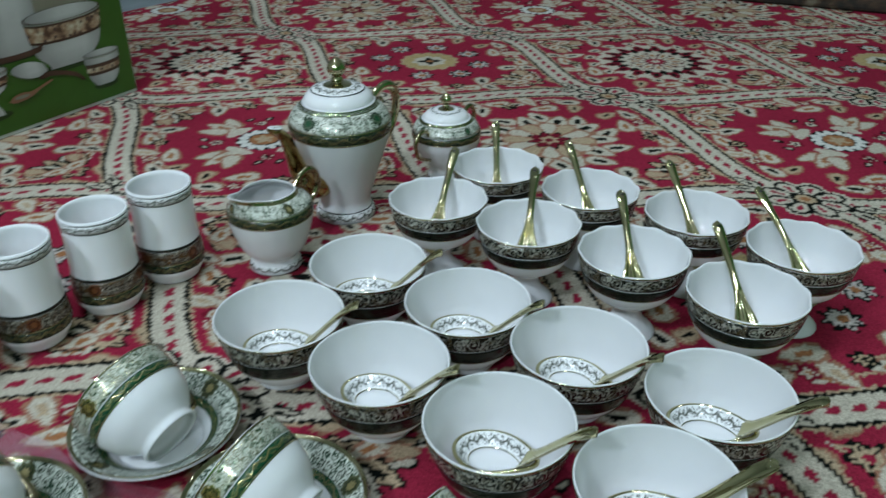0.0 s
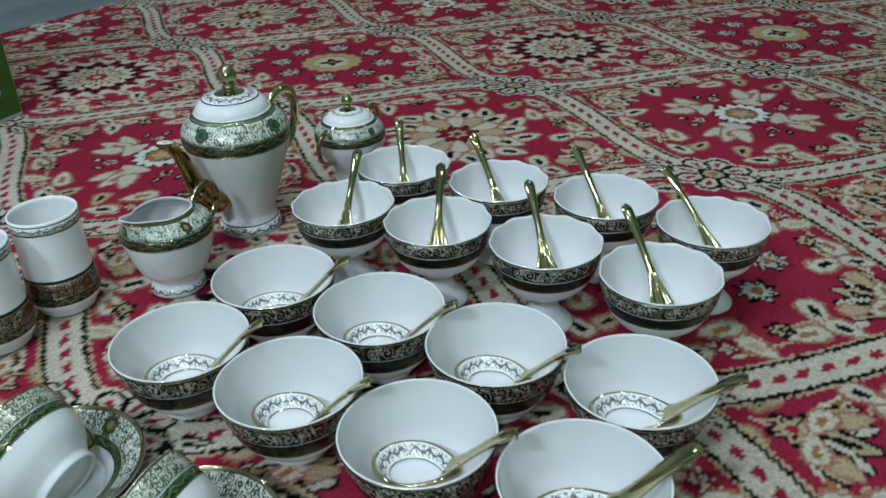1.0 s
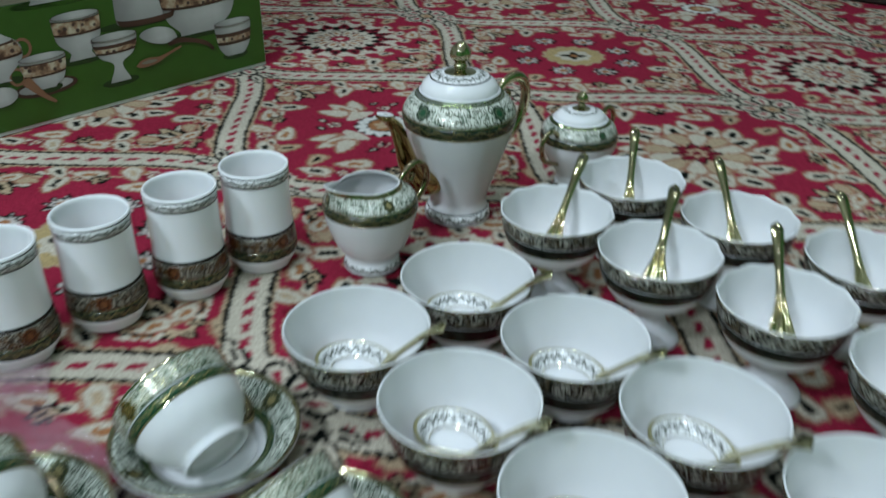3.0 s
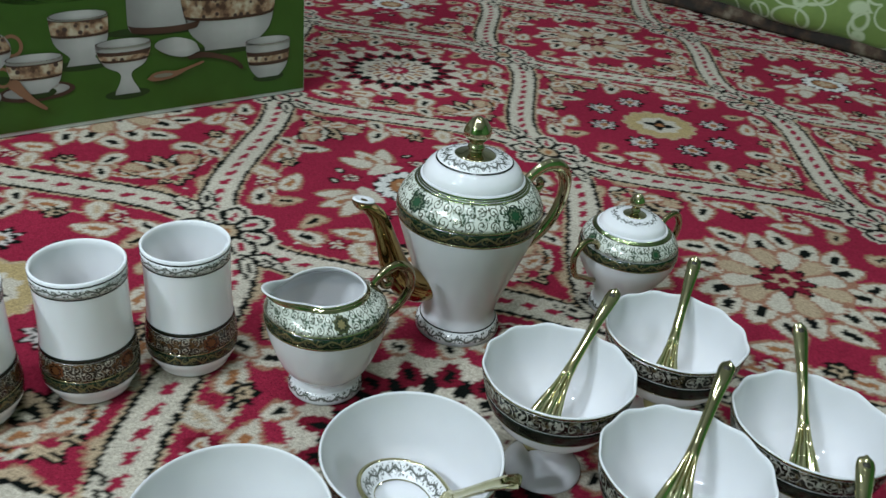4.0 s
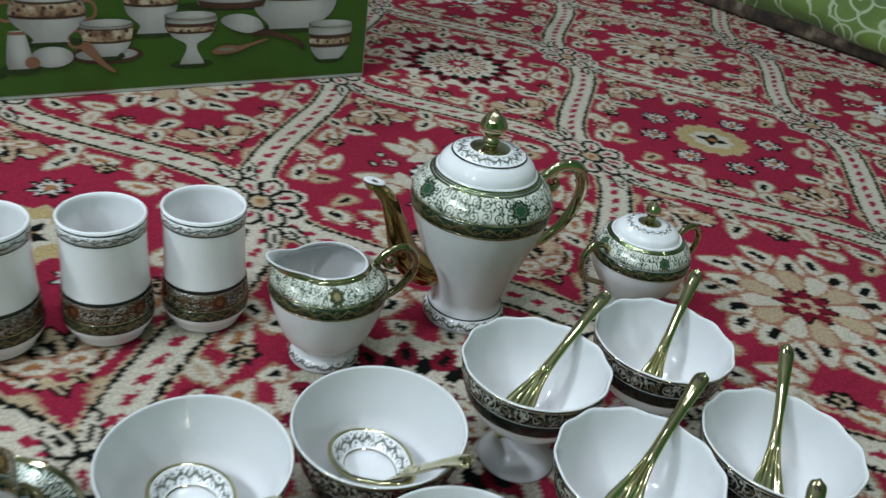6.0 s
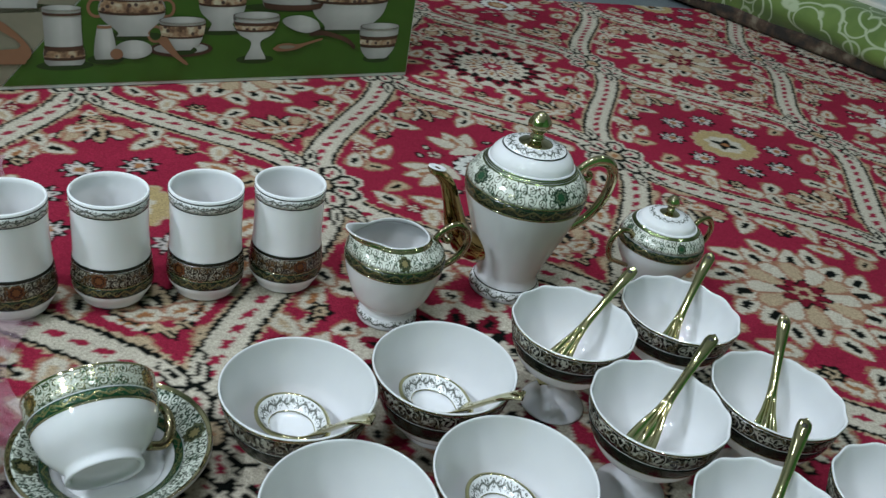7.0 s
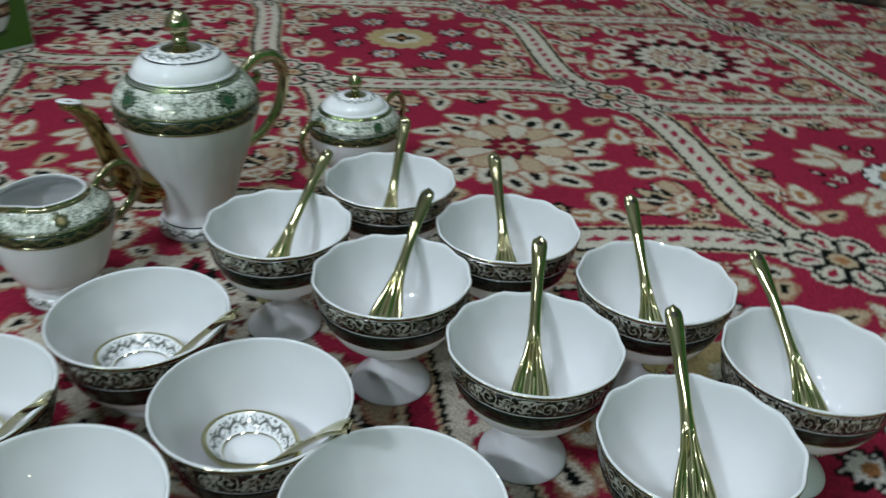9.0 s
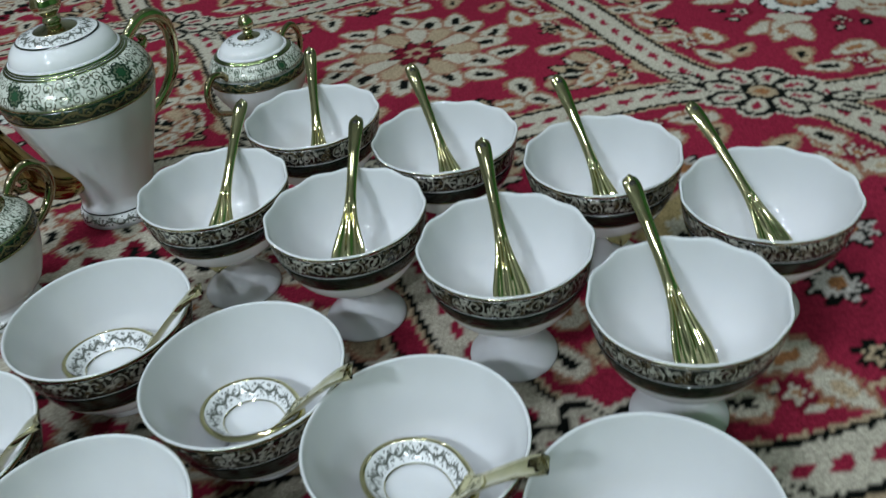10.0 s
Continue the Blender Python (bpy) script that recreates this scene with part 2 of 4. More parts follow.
def shell(outer, thick):
    """An outer profile (from the bottom's middle up to the rim), its rounded lip and the inner wall back to the middle."""
    inner = []
    for i, (r, z) in enumerate(outer):
        a, b = outer[max(i - 1, 0)], outer[min(i + 1, len(outer) - 1)]
        dr, dz = b[0] - a[0], b[1] - a[1]
        L = math.hypot(dr, dz) or 1
        inner.append((r - thick * dz / L, z + thick * dr / L))
    lip = [(outer[-1][0] - thick * 0.5, outer[-1][1] + thick * 0.45)]
    top = [q for q in reversed(inner) if q[0] > 0.004]
    return list(outer) + lip + top + [(0, top[-1][1])]


def strip(outer, z0, z1, proud=0.00025):
    """The stretch of a profile between two heights, set a little proud of it."""
    out = []
    pts = [(outer[i], outer[i + 1]) for i in range(len(outer) - 1)]
    def at(z):
        for (ra, za), (rb, zb) in pts:
            if min(za, zb) <= z <= max(za, zb) and abs(zb - za) > 1e-9:
                return ra + (rb - ra) * (z - za) / (zb - za)
        return outer[-1][0]
    n = max(3, int((z1 - z0) / 0.0025))
    for k in range(n + 1):
        z = z0 + (z1 - z0) * k / n
        out.append((at(z) + proud, z))
    return [(out[0][0] - proud * 1.5, z0)] + out + [(out[-1][0] - proud * 1.5, z1)]


def sweep(name, path, widths, heights=None, seg=12, up=(0, 0, 1)):
    """A closed bar along a path with an oval section."""
    heights = heights or widths
    P = [Vector(p) for p in path]
    n = len(P)
    verts, faces = [], []
    for i, p in enumerate(P):
        t = (P[min(i + 1, n - 1)] - P[max(i - 1, 0)]).normalized()
        side = t.cross(Vector(up))
        side = side.normalized() if side.length > 1e-4 else Vector((1, 0, 0))
        nor = side.cross(t).normalized()
        f = i / (n - 1) * (len(widths) - 1)
        k = min(int(f), len(widths) - 2)
        w = widths[k] + (widths[k + 1] - widths[k]) * (f - k)
        h = heights[k] + (heights[k + 1] - heights[k]) * (f - k)
        for j in range(seg):
            a = 2 * math.pi * j / seg
            verts.append(tuple(p + side * (w * math.cos(a)) + nor * (h * math.sin(a))))
    for i in range(n - 1):
        for j in range(seg):
            k = (j + 1) % seg
            faces.append((i * seg + j, i * seg + k, (i + 1) * seg + k, (i + 1) * seg + j))
    faces.append(tuple(reversed(range(seg))))
    faces.append(tuple(range((n - 1) * seg, n * seg)))
    return mesh_from(name, verts, faces)


def slab(name, x0, x1, y0, y1, z0, z1, bevel=0.0, steps=2):
    bm = bmesh.new()
    bmesh.ops.create_cube(bm, size=1.0)
    for v in bm.verts:
        v.co = Vector((x0 + (v.co.x + 0.5) * (x1 - x0), y0 + (v.co.y + 0.5) * (y1 - y0), z0 + (v.co.z + 0.5) * (z1 - z0)))
    if bevel:
        bmesh.ops.bevel(bm, geom=bm.edges[:], offset=bevel, segments=steps, profile=0.5, affect="EDGES")
    me = bpy.data.meshes.new(name)
    bm.to_mesh(me)
    bm.free()
    return me


def structure(name, me, material, label, category):
    me.materials.append(material)
    return tagged(new(name, me), label, category, kind="structure")


# ---- the room ----
n = Net("grey_cement_floor")
n.set(colour=n.ramp(n.noise(5, 6), (0.3, (0.10, 0.12, 0.13)), (0.7, (0.17, 0.20, 0.21))), rough=n.ramp(n.noise(9, 4), (0.3, 0.35), (0.7, 0.6)))
n.bump(n.noise(160, 4), 0.2, 0.001)
CEMENT = n.mat
n = Net("pale_wall_paint")
n.set(colour=n.ramp(n.noise(3, 5), (0.3, (0.36, 0.38, 0.36)), (0.7, (0.42, 0.44, 0.42))), rough=0.7)
n.bump(n.noise(90, 4), 0.15, 0.001)
PAINT = n.mat
n = Net("green_wall_paint")
n.set(colour=n.ramp(n.noise(3, 5), (0.3, (0.09, 0.29, 0.09)), (0.7, (0.12, 0.34, 0.11))), rough=0.6)
n.bump(n.noise(90, 4), 0.15, 0.001)
PAINT_GREEN = n.mat
n = Net("ceiling_paint")
n.set(colour=n.ramp(n.noise(3, 5), (0.3, (0.62, 0.65, 0.62)), (0.7, (0.70, 0.72, 0.70))), rough=0.8)
CEIL = n.mat
FLOOR_Z = -0.009
X0, X1, Y0, Y1, TOP = -2.6, 3.0, -1.8, 4.2, 2.8
structure("floor", slab("floor", X0, X1, Y0, Y1, FLOOR_Z - 0.1, FLOOR_Z), CEMENT, "smooth grey cement floor with faint joints", "floor")
structure("ceiling", slab("ceiling", X0, X1, Y0, Y1, TOP, TOP + 0.1), CEIL, "plain off-white ceiling", "ceiling")
structure("wall_west", slab("wall_west", X0 - 0.12, X0, Y0 - 0.12, Y1 + 0.12, FLOOR_Z - 0.1, TOP + 0.1), PAINT, "plain pale painted wall", "wall")
structure("wall_east", slab("wall_east", X1, X1 + 0.12, Y0 - 0.12, Y1 + 0.12, FLOOR_Z - 0.1, TOP + 0.1), PAINT_GREEN, "plain green painted wall", "wall")
structure("wall_north", slab("wall_north", X0, X1, Y1, Y1 + 0.12, FLOOR_Z - 0.1, TOP + 0.1), PAINT, "plain pale painted wall", "wall")
structure("wall_south", slab("wall_south", X0, X1, Y0 - 0.12, Y0, FLOOR_Z - 0.1, TOP + 0.1), PAINT_GREEN, "plain green painted wall", "wall")


# ---- the carpet: an ogee lattice of cream bands with four kinds of medallion on crimson ----
NODE, SIDE_A, SIDE_B = np.array([0.424, 1.66]), np.array([0.447, 0.048]), np.array([-0.245, 0.392])
LONG = (SIDE_A - SIDE_B) / 2
SHORT = (SIDE_A + SIDE_B) / 2
E1 = LONG / np.linalg.norm(LONG)
E2 = np.array([-E1[1], E1[0]])
RED, WINE, CREAM, TAN, RUST, INK, OLIVE = ((0.232, 0.016, 0.038), (0.14, 0.009, 0.020), (0.44, 0.40, 0.315), (0.36, 0.275, 0.175),
                                           (0.27, 0.12, 0.05), (0.004, 0.0055, 0.0045), (0.35, 0.265, 0.125))

PEACH_DYE = (0.27, 0.135, 0.085)


def carpet_colours(X, Y):
    """The woven pattern's colour at each place of the carpet."""
    rng = np.random.RandomState(3)
    # uneven knots: the drawing's edges wander by a millimetre or two
    wob = lambda k, p: 0.0008 * np.sin(X * 610 * k + p) * np.sin(Y * 545 * k + 1.7 * p) + 0.0007 * np.sin(X * 1130 * k - Y * 870 * k + p)
    X, Y = X + wob(1.0, 0.4) + rng.normal(0, 0.0005, X.shape), Y + wob(0.93, 2.1) + rng.normal(0, 0.0005, Y.shape)
    col = np.empty(X.shape + (3,))
    col[:] = RED

    def dye(mask, colour):
        col[mask] = colour

    inv = np.linalg.inv(np.c_[SIDE_A, SIDE_B])
    p = inv[0, 0] * (X - NODE[0]) + inv[0, 1] * (Y - NODE[1])
    q = inv[1, 0] * (X - NODE[0]) + inv[1, 1] * (Y - NODE[1])
    U, V = p - q, p + q
    w = (V + 1) % 2 - 1
    f = (1 - np.cos(np.pi * U)) / 2
    slope = (np.pi / 2) * np.sin(np.pi * U) * np.linalg.norm(SHORT) / np.linalg.norm(LONG)
    d = (np.abs(w) - f) * np.linalg.norm(SHORT) / np.sqrt(1 + slope ** 2)
    # cells: inside has its middle at odd U and even V, outside at even U and odd V
    inside = d < 0
    cu = np.where(inside, 2 * np.floor(U / 2) + 1, 2 * np.round(U / 2))
    cv = np.where(inside, 2 * np.round(V / 2), 2 * np.floor(V / 2) + 1)
    pc, qc = np.floor((cu + cv) / 2), np.floor((cv - cu) / 2)
    cx = NODE[0] + (cu + cv) / 2 * SIDE_A[0] + (cv - cu) / 2 * SIDE_B[0]
    cy = NODE[1] + (cu + cv) / 2 * SIDE_A[1] + (cv - cu) / 2 * SIDE_B[1]
    dx = (X - cx) * E1[0] + (Y - cy) * E1[1]
    dy = (X - cx) * E2[0] + (Y - cy) * E2[1]
    R, A = np.hypot(dx, dy), np.arctan2(dy, dx)
    odd_row, odd_col = (qc % 2) == 1, (pc % 2) == 1
    burst, yellow = ~odd_row & ~odd_col, ~odd_row & odd_col
    lily, rose = odd_row & ~odd_col, odd_row & odd_col
    edge = np.abs(d)

    def leaf(cell, x, y, length, width, turn, fill=CREAM, heart=INK, rim=True):
        c, s = math.cos(turn), math.sin(turn)
        length, width = length * 1.12, width * 1.15
        ax, ay = (dx - x) * c + (dy - y) * s, -(dx - x) * s + (dy - y) * c
        t = ax / length
        body = np.abs(ay) < width * np.sqrt(np.clip(1 - t * t, 0, 1)) * (1 - 0.45 * t)
        if rim:
            dye(cell & (np.abs(ay) < (width + 0.0035) * np.sqrt(np.clip(1.25 - t * t, 0, 1)) * (1 - 0.4 * t)) & (np.abs(t) < 1.12), INK if rim == 2 else PEACH_DYE)
        dye(cell & body & (np.abs(t) < 1), fill)
        if heart:
            dye(cell & (np.abs(ay) < width * 0.36) & (np.abs(t + 0.1) < 0.42), heart)

    def flower(cell, x, y, r, count=6, fill=CREAM, heart=RUST, line=INK):
        fr, fa = np.hypot(dx - x, dy - y), np.arctan2(dy - y, dx - x)
        lobe = r * (0.78 + 0.22 * np.cos(count * fa))
        dye(cell & (fr < lobe + 0.0045), line)
        dye(cell & (fr < lobe), fill)
        dye(cell & (fr < lobe * 0.9) & (np.abs(np.sin(count * fa / 2)) < 0.3) & (fr > r * 0.35), line)
        dye(cell & (fr < r * 0.32), heart)

    every = np.ones(X.shape, bool)
    # vines that follow the bands inside each cell, with leaves on either side
    along = U * 13.0
    vine = np.abs(edge - (0.052 + 0.007 * np.sin(along * 1.0)))
    free = (edge > 0.03) & (np.abs((U % 1) - 0.5) < 0.36)
    dye(free & (vine < 0.0022) & (np.abs((U % 1) - 0.5) > 0.12), TAN)
    bud = ((along * 0.8) % 2.2) - 1.1
    dye(free & ((edge - 0.060) ** 2 / 0.009 ** 2 + (bud / 0.55) ** 2 < 1), TAN)
    dye(free & ((edge - 0.060) ** 2 / 0.0065 ** 2 + (bud / 0.42) ** 2 < 1), CREAM)
    dye(free & ((edge - 0.060) ** 2 / 0.003 ** 2 + (bud / 0.2) ** 2 < 1), INK)
    bud = ((along * 0.8 + 1.1) % 2.2) - 1.1
    dye(free & ((edge - 0.043) ** 2 / 0.006 ** 2 + (bud / 0.5) ** 2 < 1), CREAM)
    dye(free & ((edge - 0.043) ** 2 / 0.003 ** 2 + (bud / 0.22) ** 2 < 1), RUST)
    # fan shaped palmettes in both pointed ends of every cell
    for s in (1, -1):
        for k in (-2, -1, 0, 1, 2):
            turn = (math.pi if s < 0 else 0.0) + math.pi + 0.42 * k * s
            x, y = s * 0.232 + 0.042 * math.cos(turn), 0.042 * math.sin(turn)
            leaf(every, x, y, 0.022, 0.0085, turn, CREAM if k % 2 else TAN, INK, 2)
        flower(every, s * 0.235, 0.0, 0.02, 5, TAN, RED)
        for k in (1, -1):
            leaf(every, s * 0.155, k * 0.052, 0.021, 0.010, s * k * 0.9, CREAM, INK)
            leaf(every, s * 0.190, k * 0.032, 0.014, 0.007, -s * k * 0.5, TAN, None)
            leaf(every, s * 0.075, k * 0.122, 0.022, 0.010, s * k * 2.3, CREAM, RUST)
            leaf(every, s * 0.03, k * 0.15, 0.016, 0.008, s * k * 1.2, TAN, INK)
            # sprays of leaves on either side of the vine
            leaf(every, s * 0.152, k * 0.096, 0.021, 0.0095, s * k * 2.5, CREAM, RUST)
            leaf(every, s * 0.186, k * 0.071, 0.018, 0.0085, s * k * 0.2, CREAM, INK)
            leaf(every, s * 0.114, k * 0.137, 0.020, 0.009, s * k * 0.4, CREAM, TAN)
            leaf(every, s * 0.056, k * 0.172, 0.020, 0.009, s * k * 2.7, CREAM, INK)
            leaf(every, s * 0.215, k * 0.018, 0.016, 0.008, s * k * 1.9, CREAM, RUST)
            leaf(every, s * 0.262, k * 0.026, 0.015, 0.007, -s * k * 0.6, TAN, INK)
            flower(every, s * 0.128, k * 0.098, 0.0115, 6, TAN, INK, INK)
            flower(every, s * 0.088, k * 0.150, 0.0100, 5, CREAM, RUST, WINE)
    # rose: red heart in cream petals, florets round it
    rose = rose & (edge > 0.024)
    for k in range(10):
        a = k * math.pi / 5
        leaf(rose, 0.108 * math.cos(a + 0.31), 0.098 * math.sin(a + 0.31), 0.021, 0.011, a + 0.31 + 0.5, CREAM, INK)
        leaf(rose, 0.083 * math.cos(a), 0.083 * math.sin(a), 0.023, 0.013, a, CREAM, INK)
    for k in range(12):
        a = k * math.pi / 6
        leaf(rose, 0.048 * math.cos(a), 0.048 * math.sin(a), 0.021, 0.0105, a + math.pi, TAN if k % 2 else CREAM, None)
    star = 0.030 + 0.007 * np.cos(8 * A)
    dye(rose & (R < star), INK)
    dye(rose & (R < star - 0.004), WINE)
    dye(rose & (R < 0.014 + 0.004 * np.cos(6 * A)), TAN)
    dye(rose & (R < 0.007), WINE)
    # burst: two rings of pale petals with dark lens marks
    burst = burst & (edge > 0.02)
    dye(burst & (R < 0.116 + 0.006 * np.cos(16 * A)), CREAM)
    dye(burst & (R < 0.111 + 0.006 * np.cos(16 * A)), CREAM)
    for k in range(16):
        a = k * math.pi / 8
        leaf(burst, 0.090 * math.cos(a), 0.090 * math.sin(a), 0.017, 0.0095, a, WINE, INK, False)
        leaf(burst, 0.075 * math.cos(a + 0.2), 0.075 * math.sin(a + 0.2), 0.012, 0.006, a + 0.2, INK, None, False)
        leaf(burst, 0.132 * math.cos(a), 0.120 * math.sin(a), 0.012, 0.008, a + 0.9, CREAM, INK)
    dye(burst & (R < 0.056 + 0.004 * np.cos(12 * A)), (0.085, 0.018, 0.020))
    for k in range(12):
        a = k * math.pi / 6
        leaf(burst, 0.038 * math.cos(a), 0.038 * math.sin(a), 0.018, 0.0076, a + math.pi, CREAM, RUST, False)
    dye(burst & (R < 0.018), RED)
    dye(burst & (R < 0.008), CREAM)
    # yellow medallion with eight small flowers
    yellow = yellow & (edge > 0.02)
    for k in range(8):
        a = (k + 0.5) * math.pi / 4
        flower(yellow, 0.103 * math.cos(a), 0.090 * math.sin(a), 0.0215, 8, (0.44, 0.40, 0.36), RUST)
    dye(yellow & (R < 0.057 + 0.003 * np.cos(14 * A)), TAN)
    dye(yellow & (R < 0.053 + 0.003 * np.cos(14 * A)), OLIVE)
    dye(yellow & (R < 0.032 + 0.003 * np.cos(8 * A)), CREAM)
    for k in range(4):
        a = k * math.pi / 2 + 0.7
        leaf(yellow, 0.014 * math.cos(a), 0.014 * math.sin(a), 0.011, 0.006, a, INK, None, False)
    dye(yellow & (R < 0.007), RUST)
    # lily: beaded ring and four lilies
    lily = lily & (edge > 0.02)
    for k in range(4):
        a = k * math.pi / 2
        ca, sa = math.cos(a), math.sin(a)
        for side in (-1, 0, 1):
            leaf(lily, 0.092 * ca - side * 0.020 * sa, 0.092 * sa + side * 0.020 * ca, 0.027 if side == 0 else 0.021, 0.010, a + side * 0.55, CREAM, RUST if side == 0 else None)
        leaf(lily, 0.057 * ca, 0.057 * sa, 0.011, 0.020, a, CREAM, None, False)
        flower(lily, 0.075 * math.cos(a + 0.79), 0.07 * math.sin(a + 0.79), 0.0105, 5, CREAM, INK, WINE)
        leaf(lily, 0.098 * math.cos(a + 0.62), 0.09 * math.sin(a + 0.62), 0.009, 0.005, a, INK, CREAM, False)
        leaf(lily, 0.098 * math.cos(a + 0.95), 0.09 * math.sin(a + 0.95), 0.009, 0.005, a, INK, CREAM, False)
    dye(lily & (R < 0.043), INK)
    for k in range(14):
        a = k * math.pi / 7
        leaf(lily, 0.034 * math.cos(a), 0.034 * math.sin(a), 0.0085, 0.0062, a, (0.55, 0.55, 0.50), None, False)
    dye(lily & (R < 0.023), RUST)
    dye(lily & (R < 0.013 + 0.004 * np.cos(5 * A)), TAN)
    # bands
    dye(edge < 0.0258, TAN)
    dye(edge < 0.0225, INK)
    dye(edge < 0.0176, CREAM)
    length = U * np.linalg.norm(LONG) * 1.25
    dash = np.abs((length / 0.0245) % 1 - 0.5)
    dye((edge < 0.0048 - 0.004 * np.clip(dash - 0.15, 0, 1)) & (dash < 0.28), RED)
    # flowers where the bands meet
    un, par = np.round(U), np.round(U) % 2
    vn = 2 * np.round((V - par) / 2) + par
    nx = (U - un) * np.linalg.norm(LONG)
    ny = (V - vn) * np.linalg.norm(SHORT)
    dx, dy = nx, ny
    fr, fa = np.hypot(nx / 1.25, ny), np.arctan2(ny, nx / 1.25)
    lobe = 0.050 * (0.74 + 0.26 * np.abs(np.cos(4 * fa)))
    dye(fr < lobe + 0.005, CREAM)
    dye(fr < lobe, INK)
    dye(fr < lobe - 0.0055, CREAM)
    dye((np.abs(np.sin(4 * fa)) > 0.90) & (fr < lobe) & (fr > 0.016), INK)
    dye((np.abs(np.cos(4 * fa)) > 0.93) & (fr < lobe - 0.013) & (fr > 0.021), RED)
    dye((fr > 0.0115) & (fr < 0.0165), INK)
    dye(fr < 0.0115, TAN)
    dye(fr < 0.005, RUST)
    for s in (1, -1):
        for k in (1, -1):
            leaf(every, s * 0.083, k * 0.012, 0.019, 0.006, k * s * 0.3 + (0 if s > 0 else math.pi), CREAM, INK, 2)
    # uneven dye from knot to knot
    return col * (1 + rng.normal(0, 0.045, X.shape))[..., None].clip(0.6, 1.4)


def carpet():
    ys, y = [], 0.15
    while y < 2.95:
        ys.append(y)
        y += 0.0031 if y < 1.75 else 0.0031 + (y - 1.75) * 0.004
    xs = np.arange(-0.95, 1.6, 0.0031)
    X, Y = np.meshgrid(xs, np.array(ys))
    col = carpet_colours(X, Y)
    rows, cols = X.shape
    Z = 0.0004 * np.sin(X * 37 + 2 * np.sin(Y * 9)) * np.sin(Y * 29 + X * 7) - 0.0006
    verts = np.stack([X, Y, Z], -1).reshape(-1, 3)
    i = np.arange(rows * cols).reshape(rows, cols)
    quads = np.stack([i[:-1, :-1], i[:-1, 1:], i[1:, 1:], i[1:, :-1]], -1).reshape(-1, 4)
    # the far corner is cut off by the carpet's own edge
    mid = verts[quads].mean(1)
    keep = (mid[:, 0] + 0.723) * 0.845 - (mid[:, 1] - 2.133) * 0.534 > 0
    quads = quads[keep]
    me = bpy.data.meshes.new("carpet")
    me.vertices.add(len(verts))
    me.vertices.foreach_set("co", verts.ravel())
    me.loops.add(quads.size)
    me.loops.foreach_set("vertex_index", quads.ravel())
    me.polygons.add(len(quads))
    me.polygons.foreach_set("loop_start", np.arange(0, quads.size, 4))
    me.polygons.foreach_set("use_smooth", [True] * len(quads))
    me.update(calc_edges=True)
    dyes = me.color_attributes.new("dye", "FLOAT_COLOR", "POINT")
    dyes.data.foreach_set("color", np.c_[col.reshape(-1, 3), np.ones(len(verts))].ravel())
    n = Net("woven_wool_pile")
    at = n.tree.nodes.new("ShaderNodeAttribute")
    at.attribute_name = "dye"
    worn = n.ramp(n.noise(2.3, 5), (0.3, 0.82), (0.7, 1.1))
    fibre = n.ramp(n.noise(420, 3), (0.3, 0.72), (0.7, 1.2))
    tone = n.tree.nodes.new("ShaderNodeMix")
    tone.data_type, tone.blend_type = "RGBA", "MULTIPLY"
    tone.inputs["Factor"].default_value = 1.0
    n.put(tone.inputs["A"], at.outputs["Color"])
    n.put(tone.inputs["B"], n.math("MULTIPLY", worn, fibre))
    n.set(colour=tone.outputs["Result"], rough=0.92, specular=0.04)
    weave = n.math("MULTIPLY", n.math("SINE", n.math("MULTIPLY", n.noise(300, 2), 9.0)), n.noise(700, 2))
    n.bump(weave, 0.5, 0.0015)
    me.materials.append(n.mat)
    return tagged(new("carpet", me), "crimson carpet with cream ogee bands and floral medallions", "carpet", kind="structure")


carpet()


# ---- crockery ----
def bowl():
    out = spline([(0.0, 0.004), (0.020, 0.004), (0.0245, 0.0), (0.0275, 0.0), (0.0285, 0.006), (0.036, 0.012), (0.047, 0.026), (0.0545, 0.045), (0.0585, 0.059), (0.0602, 0.0678)], 5)
    thing = empty("soup_bowl", Matrix(), "white porcelain soup bowl with gold leaf band, on the carpet", "bowl", "soup bowls")
    part("body", lathe("body", shell(out, 0.0016), 64), WHITE, thing)
    part("floral_band", lathe("floral_band", strip(out, 0.0465, 0.0645), 64), FLORAL_DARK, thing, "gold and white leaf print band")
    part("dark_band", lathe("dark_band", strip(out, 0.0295, 0.0455), 64), BLACK_BAND, thing, "black-green printed band")
    part("gold_line", lathe("gold_line", strip(out, 0.0280, 0.0295, 0.0003), 64), GOLD, thing, "thin gold line")
    part("gold_rim", lathe("gold_rim", strip(out, 0.065, 0.0675, 0.0003), 64), GOLD, thing, "thin gold rim")
    return thing


